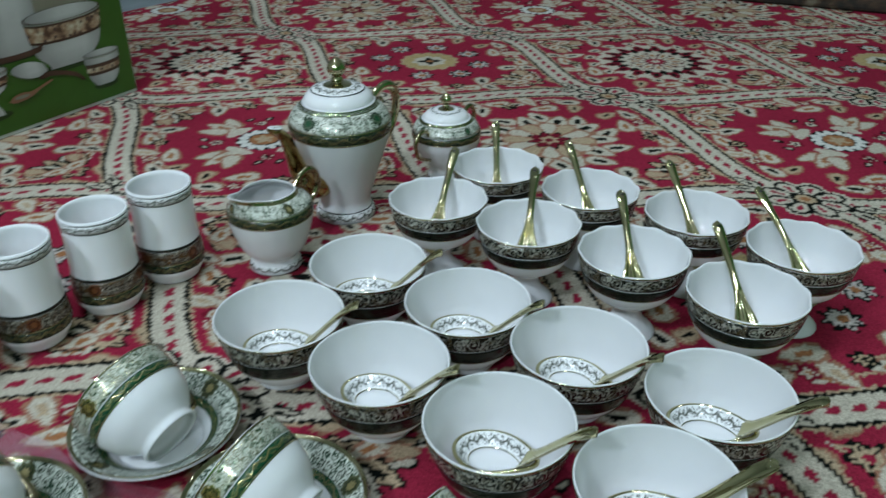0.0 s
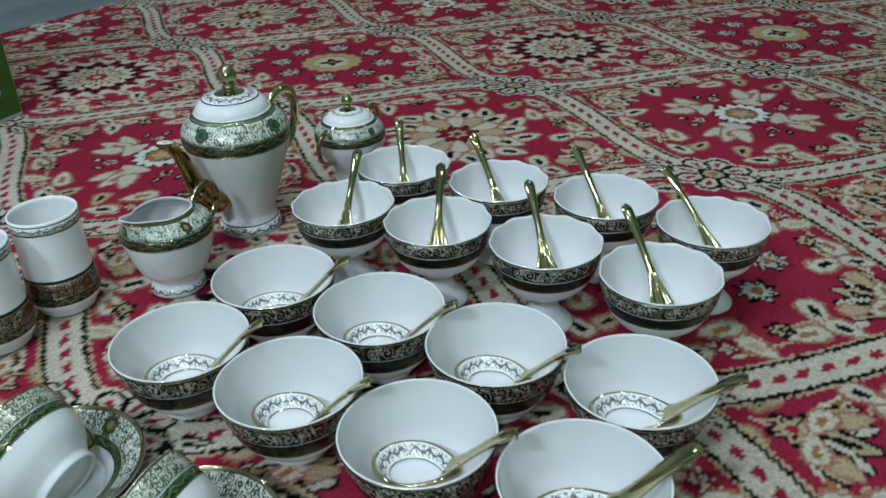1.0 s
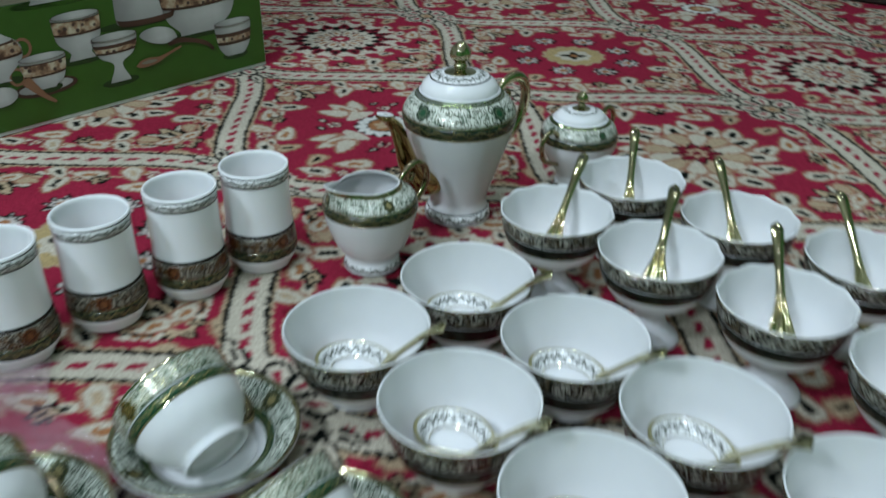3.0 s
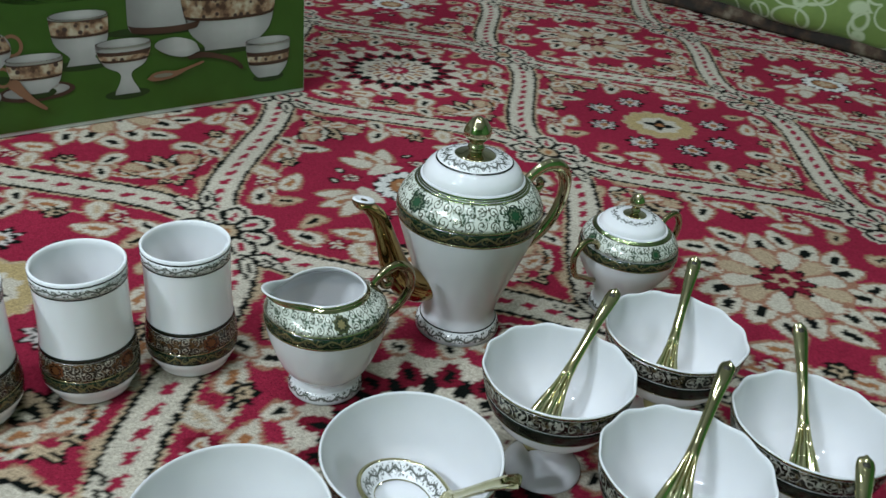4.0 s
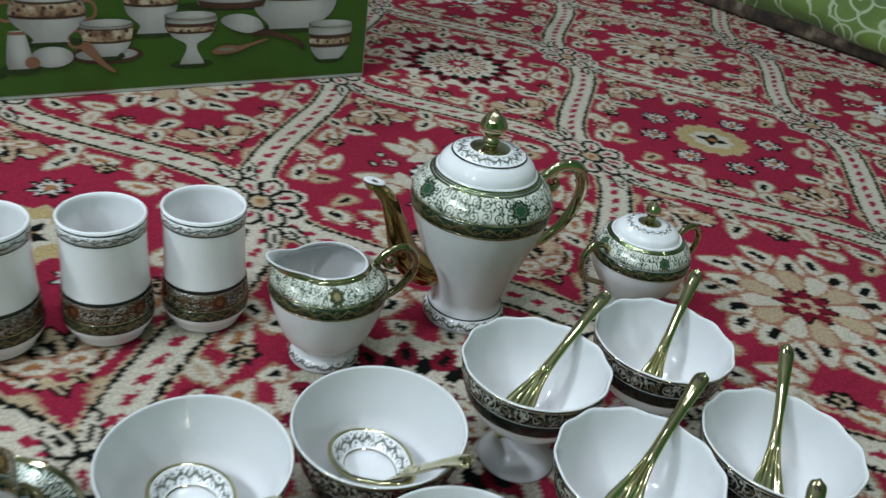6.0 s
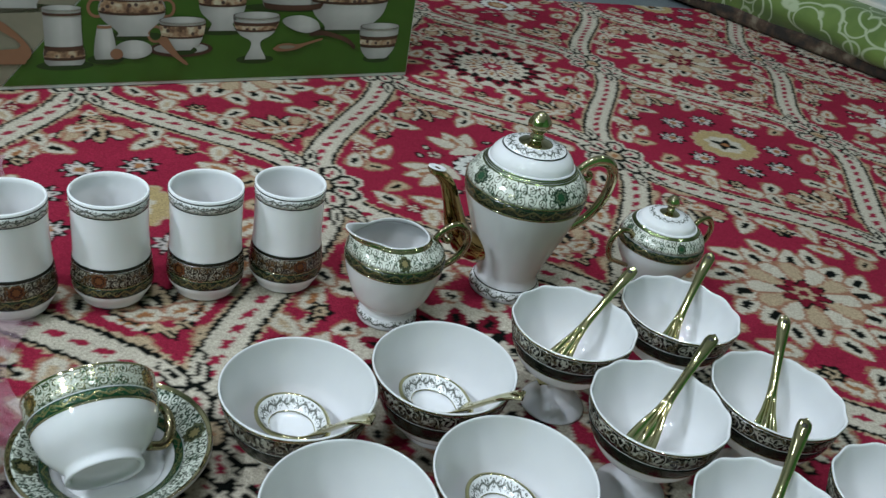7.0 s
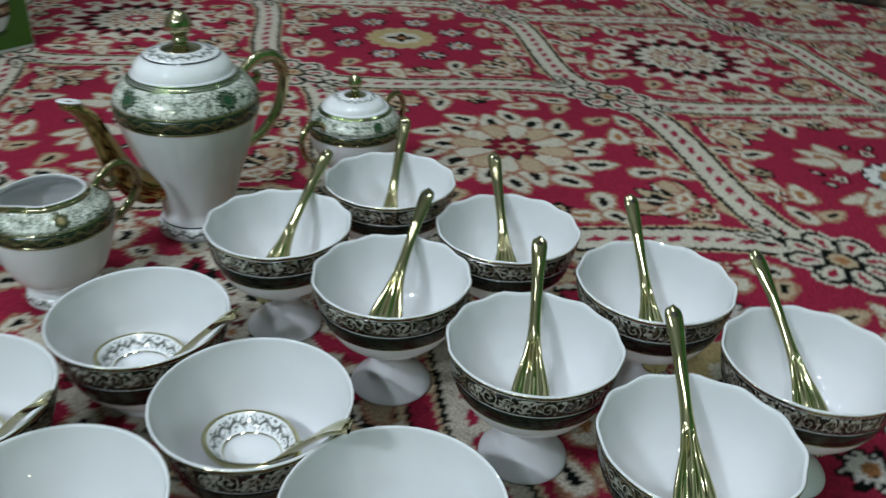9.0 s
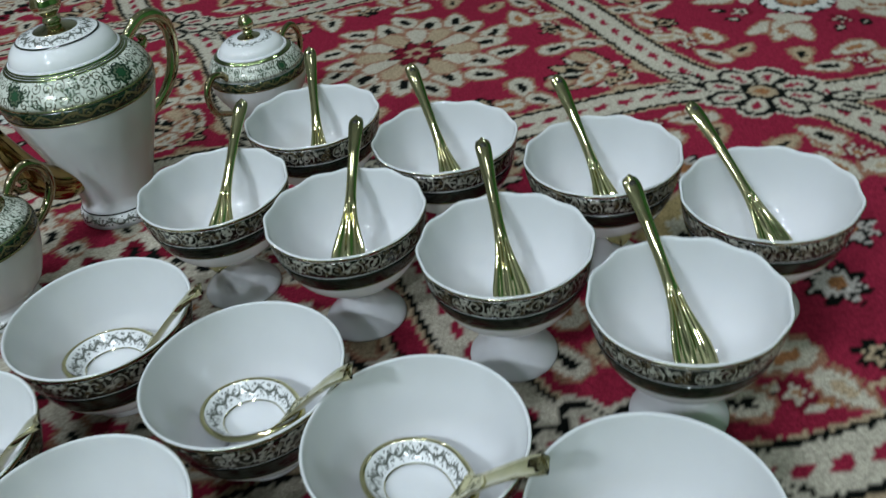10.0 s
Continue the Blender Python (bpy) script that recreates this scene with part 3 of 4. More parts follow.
def dessert_cup():
    out = spline([(0.0, 0.006), (0.020, 0.003), (0.028, 0.0), (0.0295, 0.0015), (0.026, 0.006), (0.0175, 0.015), (0.0135, 0.026), (0.0155, 0.033), (0.027, 0.040),
                  (0.040, 0.050), (0.0485, 0.065), (0.0525, 0.08), (0.0547, 0.0935)], 5)

    def wavy(r, z, a):
        k = max(0.0, (z - 0.06) / 0.034) ** 1.5 if r > 0.03 else 0.0
        r = r * (1 + 0.011 * k * math.cos(12 * a))
        return r * math.cos(a), r * math.sin(a), z - 0.0012 * k * (1 - math.cos(12 * a)) * 0.5
    thing = empty("dessert_cup", Matrix(), "white footed dessert cup with scalloped rim and leaf band", "cup", "dessert cups")
    part("body", lathe("body", shell(out, 0.0016), 80, wavy), WHITE, thing)
    part("floral_band", lathe("floral_band", strip(out, 0.0765, 0.0905), 80, wavy), FLORAL_DARK, thing, "gold and white leaf print band")
    part("dark_band", lathe("dark_band", strip(out, 0.064, 0.0755), 80, wavy), BLACK_BAND, thing, "black-green printed band")
    part("gold_line", lathe("gold_line", strip(out, 0.0625, 0.064, 0.0003), 80, wavy), GOLD, thing, "thin gold line")
    part("gold_rim", lathe("gold_rim", strip(out, 0.0912, 0.0932, 0.0003), 80, wavy), GOLD, thing, "thin gold rim")
    return thing


def tumbler():
    out = spline([(0.0, 0.004), (0.022, 0.003), (0.0255, 0.0), (0.0285, 0.001), (0.031, 0.006), (0.0360, 0.015), (0.0370, 0.024), (0.0362, 0.036), (0.0347, 0.048), (0.0340, 0.06), (0.0338, 0.09), (0.0347, 0.113)], 5)
    thing = empty("tumbler", Matrix(), "tall white porcelain tumbler with dark gold band near its base", "tumbler", "tumblers")
    part("body", lathe("body", shell(out, 0.002), 64), LIT_WHITE, thing)
    part("floral_band", lathe("floral_band", strip(out, 0.0290, 0.0440), 64), FLORAL_RED, thing, "gold and white leaf print band")
    part("dark_band", lathe("dark_band", strip(out, 0.0180, 0.0280), 64), GREEN, thing, "dark green printed band")
    part("dark_line", lathe("dark_line", strip(out, 0.0445, 0.0478), 64), BLACK_BAND, thing, "dark printed line")
    part("gold_line", lathe("gold_line", strip(out, 0.0280, 0.0290, 0.0003), 64), GOLD, thing, "thin gold line")
    part("scroll_band", lathe("scroll_band", strip(out, 0.1010, 0.1092), 64), THIN_SCROLL, thing, "thin scroll print below the rim")
    part("dark_line", lathe("dark_line", strip(out, 0.0998, 0.1008, 0.0003), 64), BLACK_BAND, thing, "thin dark line")
    part("rim_line", lathe("rim_line", strip(out, 0.1098, 0.1108, 0.0003), 64), BLACK_BAND, thing, "thin dark line at the rim")
    return thing


def saucer():
    out = spline([(0.0, 0.003), (0.032, 0.003), (0.034, 0.0), (0.0375, 0.0), (0.039, 0.004), (0.048, 0.0095), (0.061, 0.0175), (0.0713, 0.0245)], 5)
    thing = empty("saucer", Matrix(), "white saucer with wide green and gold leaf border", "saucer", "saucers")
    part("body", lathe("body", shell(out, 0.0024), 72), WHITE, thing)
    inner = [(r - 0.0024 * 0.5, z + 0.0026) for r, z in out if r > 0.039]

    def ring(name, r0, r1, mat, label, lift):
        pts = []
        for k in range(9):
            r = r0 + (r1 - r0) * k / 8
            z = np.interp(r, [a for a, b in inner], [b for a, b in inner]) + lift
            pts.append((r, float(z)))
        part(name, lathe(name, [(r0, pts[0][1] - 0.0005)] + pts + [(r1, pts[-1][1] - 0.0005)], 72), mat, thing, label)
    ring("floral_band", 0.0505, 0.0672, FLORAL_RIM, "wide gold leaf print border", 0.0003)
    ring("green_band", 0.0435, 0.050, GREEN_BRIGHT, "green printed band", 0.0003)
    ring("gold_rim", 0.0675, 0.0709, GOLD, "gold rim", 0.0004)
    return thing


def tea_cup():
    out = spline([(0.0, 0.007), (0.019, 0.006), (0.0235, 0.0), (0.0268, 0.0), (0.0260, 0.006), (0.0295, 0.011), (0.0390, 0.023), (0.0440, 0.039), (0.0455, 0.054), (0.0462, 0.0635)], 5)
    thing = empty("tea_cup", Matrix(), "white tea cup with green leaf band, lying tilted on its saucer", "cup", "tea cups")
    part("body", lathe("body", shell(out, 0.0018), 64), WHITE, thing)
    part("floral_band", lathe("floral_band", strip(out, 0.0460, 0.0615), 64), FLORAL_CUP, thing, "gold leaf print band")
    part("green_band", lathe("green_band", strip(out, 0.0378, 0.0450), 64), GREEN_BRIGHT, thing, "green printed band")
    part("gold_line", lathe("gold_line", strip(out, 0.0365, 0.0378, 0.0003), 64), GOLD, thing, "thin gold line")
    part("gold_rim", lathe("gold_rim", strip(out, 0.0618, 0.0635, 0.0003), 64), GOLD, thing, "gold rim")
    path = spline([(0.0445, 0, 0.049), (0.053, 0, 0.053), (0.0605, 0, 0.046), (0.060, 0, 0.032), (0.051, 0, 0.020), (0.037, 0, 0.019)], 6)
    part("handle", sweep("handle", path, [0.0042, 0.0036, 0.0044, 0.0040, 0.0036], [0.0030] * 5, up=(0, 1, 0)), GOLD_HANDLE, thing, "gold loop handle")
    return thing


BOWLS = [(0.081, 0.815), (0.1438, 0.9195), (0.2521, 0.8592), (0.187, 0.7551), (0.3558, 0.8003), (0.2935, 0.6921), (0.468, 0.7467), (0.4094, 0.6405)]
CUPS = [(0.2021, 1.0247), (0.3041, 0.9781), (0.4095, 0.9284), (0.5064, 0.8651), (0.2614, 1.1226), (0.3702, 1.0685), (0.4815, 1.0226), (0.577, 0.9594)]
TUMBLERS = [(-0.2275, 0.7660), (-0.1882, 0.8415), (-0.1429, 0.9145), (-0.1016, 0.9835)]
SAUCERS = [(0.0018, 0.7064), (0.1284, 0.6307), (0.2619, 0.5737), (0.392, 0.506), (-0.0733, 0.5795), (0.056, 0.5062)]


def lay(make, poses):
    first = make()
    for m in poses[1:]:
        copy_thing(first, m)
    first.matrix_basis = poses[0]
    return first


lay(bowl, [pose(x, y, 0, 0, 0, 47 * i) for i, (x, y) in enumerate(BOWLS)])
lay(dessert_cup, [pose(x, y, 0, 0, 0, 31 * i) for i, (x, y) in enumerate(CUPS)])
lay(tumbler, [pose(x, y, 0, 0, 0, 61 * i + 20) for i, (x, y) in enumerate(TUMBLERS)])
lay(saucer, [pose(x, y, 0, 0, 0, 53 * i) for i, (x, y) in enumerate(SAUCERS)])


def lying(x, y, turn, lift=0.0):
    """A cup tipped over on its saucer: its mouth points away and 25 degrees up."""
    way = Vector((math.cos(turn), math.sin(turn), 0))
    axis = (way * math.cos(radians(25)) + Vector((0, 0, 1)) * math.sin(radians(25))).normalized()
    right = Vector((way.y, -way.x, 0))
    down = Vector((0, 0, -1)) - axis * axis.dot(Vector((0, 0, -1)))
    grip = (right * 0.90 + down.normalized() * 0.44).normalized()
    m = Matrix((grip, axis.cross(grip), axis)).transposed().to_4x4()
    m.translation = Vector((x, y, 0.0287 + lift)) - way * 0.031 - right * 0.010
    return m


lay(tea_cup, [lying(x, y, radians(155 + d)) for (x, y), d in zip(SAUCERS, (0, 4, -5, -8, 3, -2))])


# ---- spoons ----
def teaspoon():
    """Gold teaspoon along x: bowl at the start, handle to 0.135."""
    L = 0.142
    S = [0.0, 0.02, 0.05, 0.10, 0.15, 0.20, 0.27, 0.34, 0.42, 0.5, 0.6, 0.75, 0.88, 0.95, 0.985, 1.0]
    W = [0.002, 0.0075, 0.0100, 0.0118, 0.0122, 0.0113, 0.0088, 0.0062, 0.0045, 0.0038, 0.0036, 0.0040, 0.0051, 0.0056, 0.0046, 0.0010]
    DIP = [-0.0105, -0.0100, -0.0090, -0.0072, -0.0055, -0.0040, -0.0018, 0.0000, 0.0016, 0.0024, 0.0030, 0.0034, 0.0030, 0.0024, 0.002, 0.0018]
    verts, faces = [], []
    m = 14
    fine = [i / 48 for i in range(48)] + [0.987, 0.993, 0.997, 1.0]
    for side in (1, -1):
        for s in fine:
            w, z = float(np.interp(s, S, W)), float(np.interp(s, S, DIP))
            cup = max(0.0, 1 - s / 0.40) * 0.0035
            for j in range(m + 1):
                u = 2 * j / m - 1
                ridge = 0.0014 * (1 - u * u) if s > 0.42 else 0.0017 * math.cos(u * 8) * min(1.0, s / 0.2) * max(0, 1 - u * u)
                t = 0.0006 + 0.0007 * (1 - u * u)
                verts.append((s * L, u * w, z + cup * u * u + side * t + (ridge if side > 0 else 0)))
    nrow = m + 1
    half = nrow * len(fine)
    for i in range(len(fine) - 1):
        for j in range(m):
            a = i * nrow + j
            faces.append((a, a + nrow, a + nrow + 1, a + 1))
            faces.append((half + a, half + a + 1, half + a + nrow + 1, half + a + nrow))
        for j in (0, m):
            a = i * nrow + j
            f = (a, half + a, half + a + nrow, a + nrow)
            faces.append(f if j == 0 else tuple(reversed(f)))
    thing = empty("teaspoon", Matrix(), "polished gold teaspoon standing in a dessert cup", "spoon", "teaspoons")
    part("spoon_body", mesh_from("spoon_body", verts, faces), GOLD_SPOON, thing)
    # no opening is cut: a disc on top carries the hole's darkness as colour
    part("hole", lathe("hole", [(0.0, 0.0073), (0.0021, 0.0073), (0.0026, 0.0058)], 16), HOLE, thing, "dark disc in place of the hanging hole",
         m=Matrix.Translation((0.1345, 0, -0.0021)))
    return thing


n = Net("dark_hole_disc")
n.set(colour=(0.02, 0.018, 0.01), rough=0.6)
HOLE = n.mat


def along(start, end, facing=(0, 0, 1)):
    """A pose at start whose x looks at end and whose z is nearest to facing."""
    x = (Vector(end) - Vector(start)).normalized()
    y = Vector(facing).cross(x).normalized()
    m = Matrix((x, y, x.cross(y))).transposed().to_4x4()
    m.translation = Vector(start)
    return m


TIPS = [(0.212, 1.111, 0.114), (0.307, 1.07, 0.111), (0.399, 1.018, 0.112), (0.4885, 0.954, 0.113), (0.2525, 1.204, 0.113), (0.3435, 1.149, 0.113), (0.4575, 1.103, 0.113), (0.5440, 1.041, 0.113)]
poses = []
for (x, y), tip in zip(CUPS, TIPS):
    t = Vector(tip)
    out = Vector((t.x - x, t.y - y, 0)).normalized()
    over = Vector((x, y, 0.0962)) + out * 0.0545      # where the handle leans on the rim
    poses.append(along(t + (over - t).normalized() * 0.140, t))
lay(teaspoon, poses)


def soup_spoon():
    """Porcelain soup spoon: oval bowl round the origin, handle along x and up."""
    thing = empty("soup_spoon", Matrix(), "white porcelain soup spoon with gold handle, lying in a bowl", "spoon", "soup spoons")

    def oval(r, z, a):
        c = max(0.0, math.cos(a))
        return r * (1.16 * math.cos(a) + 0.30 * c ** 3), r * 0.93 * math.sin(a) * (1 - 0.22 * c * c), z + 0.0045 * c ** 2 * (r / 0.0285)
    out = spline([(0.0, 0.0), (0.014, 0.0004), (0.021, 0.0030), (0.0262, 0.0090), (0.0285, 0.0130)], 4)
    part("spoon_bowl", lathe("spoon_bowl", shell(out, 0.002), 48, oval), WHITE, thing)
    inner = [(0.0182, 0.0040), (0.0200, 0.0053), (0.0222, 0.0078), (0.0242, 0.0108), (0.0262, 0.0136)]
    part("border", lathe("border", [(r - 0.0004, z + 0.0008) for r, z in inner], 48, oval), THIN_SCROLL, thing, "gold scroll border")
    part("inner_line", lathe("inner_line", [(0.0172, 0.0043), (0.0181, 0.0049)], 48, oval), GOLD_SPOON, thing, "thin gold line")
    part("gold_rim", lathe("gold_rim", [(0.0262, 0.0139), (0.0275, 0.0148), (0.0290, 0.0139), (0.0288, 0.0118)], 48, oval), GOLD_SPOON, thing, "gold rim")
    # a wide channelled handle with raised edges, rising straight over the bowl's rim
    S = [0.026, 0.034, 0.044, 0.060, 0.074, 0.083, 0.088, 0.0895]
    HALF = [0.0155, 0.0110, 0.0088, 0.0080, 0.0084, 0.0080, 0.0056, 0.0020]
    RISE = [0.0135, 0.0185, 0.0275, 0.0425, 0.0545, 0.0605, 0.0625, 0.0628]
    verts, faces, m, rows = [], [], 8, 30
    for under in (0, 1):
        for i in range(rows + 1):
            x = S[0] + (S[-1] - S[0]) * i / rows
            w, z = float(np.interp(x, S, HALF)), float(np.interp(x, S, RISE))
            for j in range(m + 1):
                t = 2 * j / m - 1
                verts.append((x, t * w, z + 0.0030 * t * t - 0.0022 * under * (1.2 - t * t)))
    half = (m + 1) * (rows + 1)
    for i in range(rows):
        for j in range(m):
            a = i * (m + 1) + j
            faces.append((a, a + m + 1, a + m + 2, a + 1))
            faces.append((half + a, half + a + 1, half + a + m + 2, half + a + m + 1))
        for j in (0, m):
            a = i * (m + 1) + j
            f = (a, half + a, half + a + m + 1, a + m + 1)
            faces.append(f if j == 0 else tuple(reversed(f)))
    part("handle", mesh_from("handle", verts, faces), GOLD_SPOON, thing, "gold channelled handle")
    return thing


SPOON_TIPS = [(0.147, 0.805), (0.216, 0.907), (0.323, 0.824), (0.257, 0.72), (0.420, 0.755), (0.366, 0.657), (0.541, 0.712), (0.487, 0.640)]
poses = []
for (x, y), (tx, ty) in zip(BOWLS, SPOON_TIPS):
    way = Vector((tx - x, ty - y, 0)).normalized()
    poses.append(pose(x - 0.005 * way.x, y - 0.005 * way.y, 0.0180, 0, 0, math.degrees(math.atan2(way.y, way.x))) @ pose(0, 0, 0, -2, -5, 0))
lay(soup_spoon, poses)


# ---- teapot, creamer, sugar bowl ----
TURN = math.degrees(math.atan2(-0.093, -0.055))


def finial(name, z, k, parent):
    """Gold bud knob on a gold disc."""
    prof = [(0.0, -0.002), (0.017, -0.001), (0.0175, 0.0005), (0.009, 0.003), (0.0066, 0.0045), (0.0078, 0.0065), (0.0078, 0.008), (0.0062, 0.0105), (0.0072, 0.0130),
            (0.0106, 0.0165), (0.0120, 0.0205), (0.0112, 0.0250), (0.0080, 0.0305), (0.0036, 0.0345), (0.0, 0.0360)]

    def bud(r, h, a):
        if h > 0.0115 * k + z:
            r *= 1 + 0.07 * abs(math.cos(3 * a + 60 * (h - z)))
        return r * math.cos(a), r * math.sin(a), h
    return part(name, lathe(name, [(r * k, z + h * k) for r, h in spline(prof, 4)], 36, bud), GOLD, parent, "polished gold bud knob")


def teapot():
    out = spline([(0.0, 0.004), (0.033, 0.003), (0.0365, 0.0), (0.0391, 0.0015), (0.0385, 0.007), (0.0355, 0.013), (0.0334, 0.020), (0.0345, 0.029), (0.0430, 0.055),
                  (0.0530, 0.084), (0.0600, 0.106), (0.0635, 0.120), (0.0638, 0.128), (0.0605, 0.137), (0.0535, 0.146), (0.0465, 0.1508), (0.0452, 0.1535)], 5)
    thing = empty("teapot", pose(0.0616, 1.1590, 0, 0, 0, TURN), "white porcelain teapot with green leaf band, gold spout and handle", "teapot")
    part("body", lathe("body", shell(out, 0.0025), 80), WHITE, thing)
    part("floral_band", lathe("floral_band", strip(out, 0.1305, 0.1487), 80), FLORAL_POT, thing, "gold leaf print with green cartouches")
    part("green_band", lathe("green_band", strip(out, 0.1175, 0.1290), 80), GREEN, thing, "green vine band edged with gold")
    part("gold_line", lathe("gold_line", strip(out, 0.1155, 0.1173, 0.0004), 80), GOLD, thing, "gold line")
    part("gold_line", lathe("gold_line", strip(out, 0.1290, 0.1303, 0.0004), 80), GOLD, thing, "gold line")
    for low, high in ((0.1489, 0.1498), (0.1503, 0.1511), (0.1517, 0.1530)):
        part("gold_collar", lathe("gold_collar", strip(out, low, high, 0.0005), 80), GOLD_GREEN, thing, "thin green gold rib")
    part("scroll_band", lathe("scroll_band", strip(out, 0.0012, 0.0125), 80), THIN_SCROLL, thing, "thin scroll print on the foot")
    part("dark_line", lathe("dark_line", strip(out, 0.0128, 0.0138, 0.0003), 80), BLACK_BAND, thing, "thin dark line")
    lid = part("lid", lathe("lid", spline([(0.0436, 0.1530), (0.0433, 0.1558), (0.0405, 0.1615), (0.0340, 0.1675), (0.0240, 0.1715), (0.0110, 0.1730), (0.0, 0.1732)], 5), 72), WHITE, thing)
    part("scroll_ring", lathe("scroll_ring", [(0.0322, 0.1691), (0.0295, 0.1704), (0.0250, 0.1718), (0.0180, 0.1732)], 72), THIN_SCROLL, lid, "thin scroll print ring")
    part("dark_line", lathe("dark_line", [(0.0335, 0.1682), (0.0322, 0.1692)], 72), BLACK_BAND, lid, "thin dark line")
    finial("knob", 0.1732, 0.94, lid)
    spout = part("spout", sweep("spout", spline([(0.031, 0, 0.053), (0.046, 0, 0.054), (0.061, 0, 0.063), (0.0735, 0, 0.083), (0.082, 0, 0.108), (0.091, 0, 0.131), (0.103, 0, 0.1435), (0.1105, 0, 0.1465)], 6),
                                [0.0135, 0.0145, 0.0130, 0.0110, 0.0090, 0.0080, 0.0085, 0.0090], [0.0150, 0.0160, 0.0145, 0.0120, 0.0090, 0.0072, 0.0050, 0.0032], 20), GOLD_DARK, thing, "curved reddish gold spout")
    part("mouth", lathe("mouth", [(0.0, -0.0010), (0.004, -0.0006), (0.0068, 0.0004), (0.0080, 0.0002), (0.0084, -0.0010)], 24, lambda r, z, a: (r * 1.2 * math.cos(a), r * 0.86 * math.sin(a), z)), WHITE, spout, "white spout mouth",
         m=pose(0.1045, 0, 0.1497, 0, -14, 0))
    part("handle", sweep("handle", spline([(-0.0575, 0, 0.1335), (-0.066, 0, 0.1425), (-0.081, 0, 0.1490), (-0.097, 0, 0.1455), (-0.1065, 0, 0.130), (-0.104, 0, 0.107), (-0.092, 0, 0.086), (-0.072, 0, 0.071), (-0.046, 0, 0.064)], 6),
                         [0.0048, 0.0054, 0.0066, 0.0064, 0.0060, 0.0054, 0.0048], [0.0038, 0.0044, 0.0058, 0.0056, 0.0050, 0.0044, 0.0038], 14, up=(0, 1, 0)), GOLD, thing, "gold scrolled handle")
    part("curl", sweep("curl", spline([(-0.062, 0, 0.138), (-0.067, 0, 0.130), (-0.073, 0, 0.127), (-0.077, 0, 0.131), (-0.074, 0, 0.136)], 5), [0.0030, 0.0045, 0.0030], None, 10, up=(0, 1, 0)), GOLD_HANDLE, thing, "gold curl under the handle")
    return thing


def loop_handle(s, r0, z0, r1, z1, k, parent):
    """A small gold loop handle on the side s (1 or -1), from a high to a low root."""
    path = spline([(s * r0, 0, z0), (s * (r0 + 0.009 * k), 0, z0 + 0.010 * k), (s * (r0 + 0.024 * k), 0, z0 + 0.012 * k), (s * (r0 + 0.034 * k), 0, z0 - 0.002 * k),
                   (s * (r0 + 0.029 * k), 0, z0 - 0.021 * k), (s * (r0 + 0.017 * k), 0, (z0 + z1) / 2 - 0.010 * k), (s * r1, 0, z1)], 6)
    part("handle", sweep("handle", path, [0.0028 * k + 0.0005, 0.0031, 0.0034, 0.0031, 0.0028, 0.0026], [0.0030, 0.0030, 0.0032, 0.0030, 0.0028, 0.0026], 12, up=(0, 1, 0)), GOLD_HANDLE, parent, "gold loop handle")


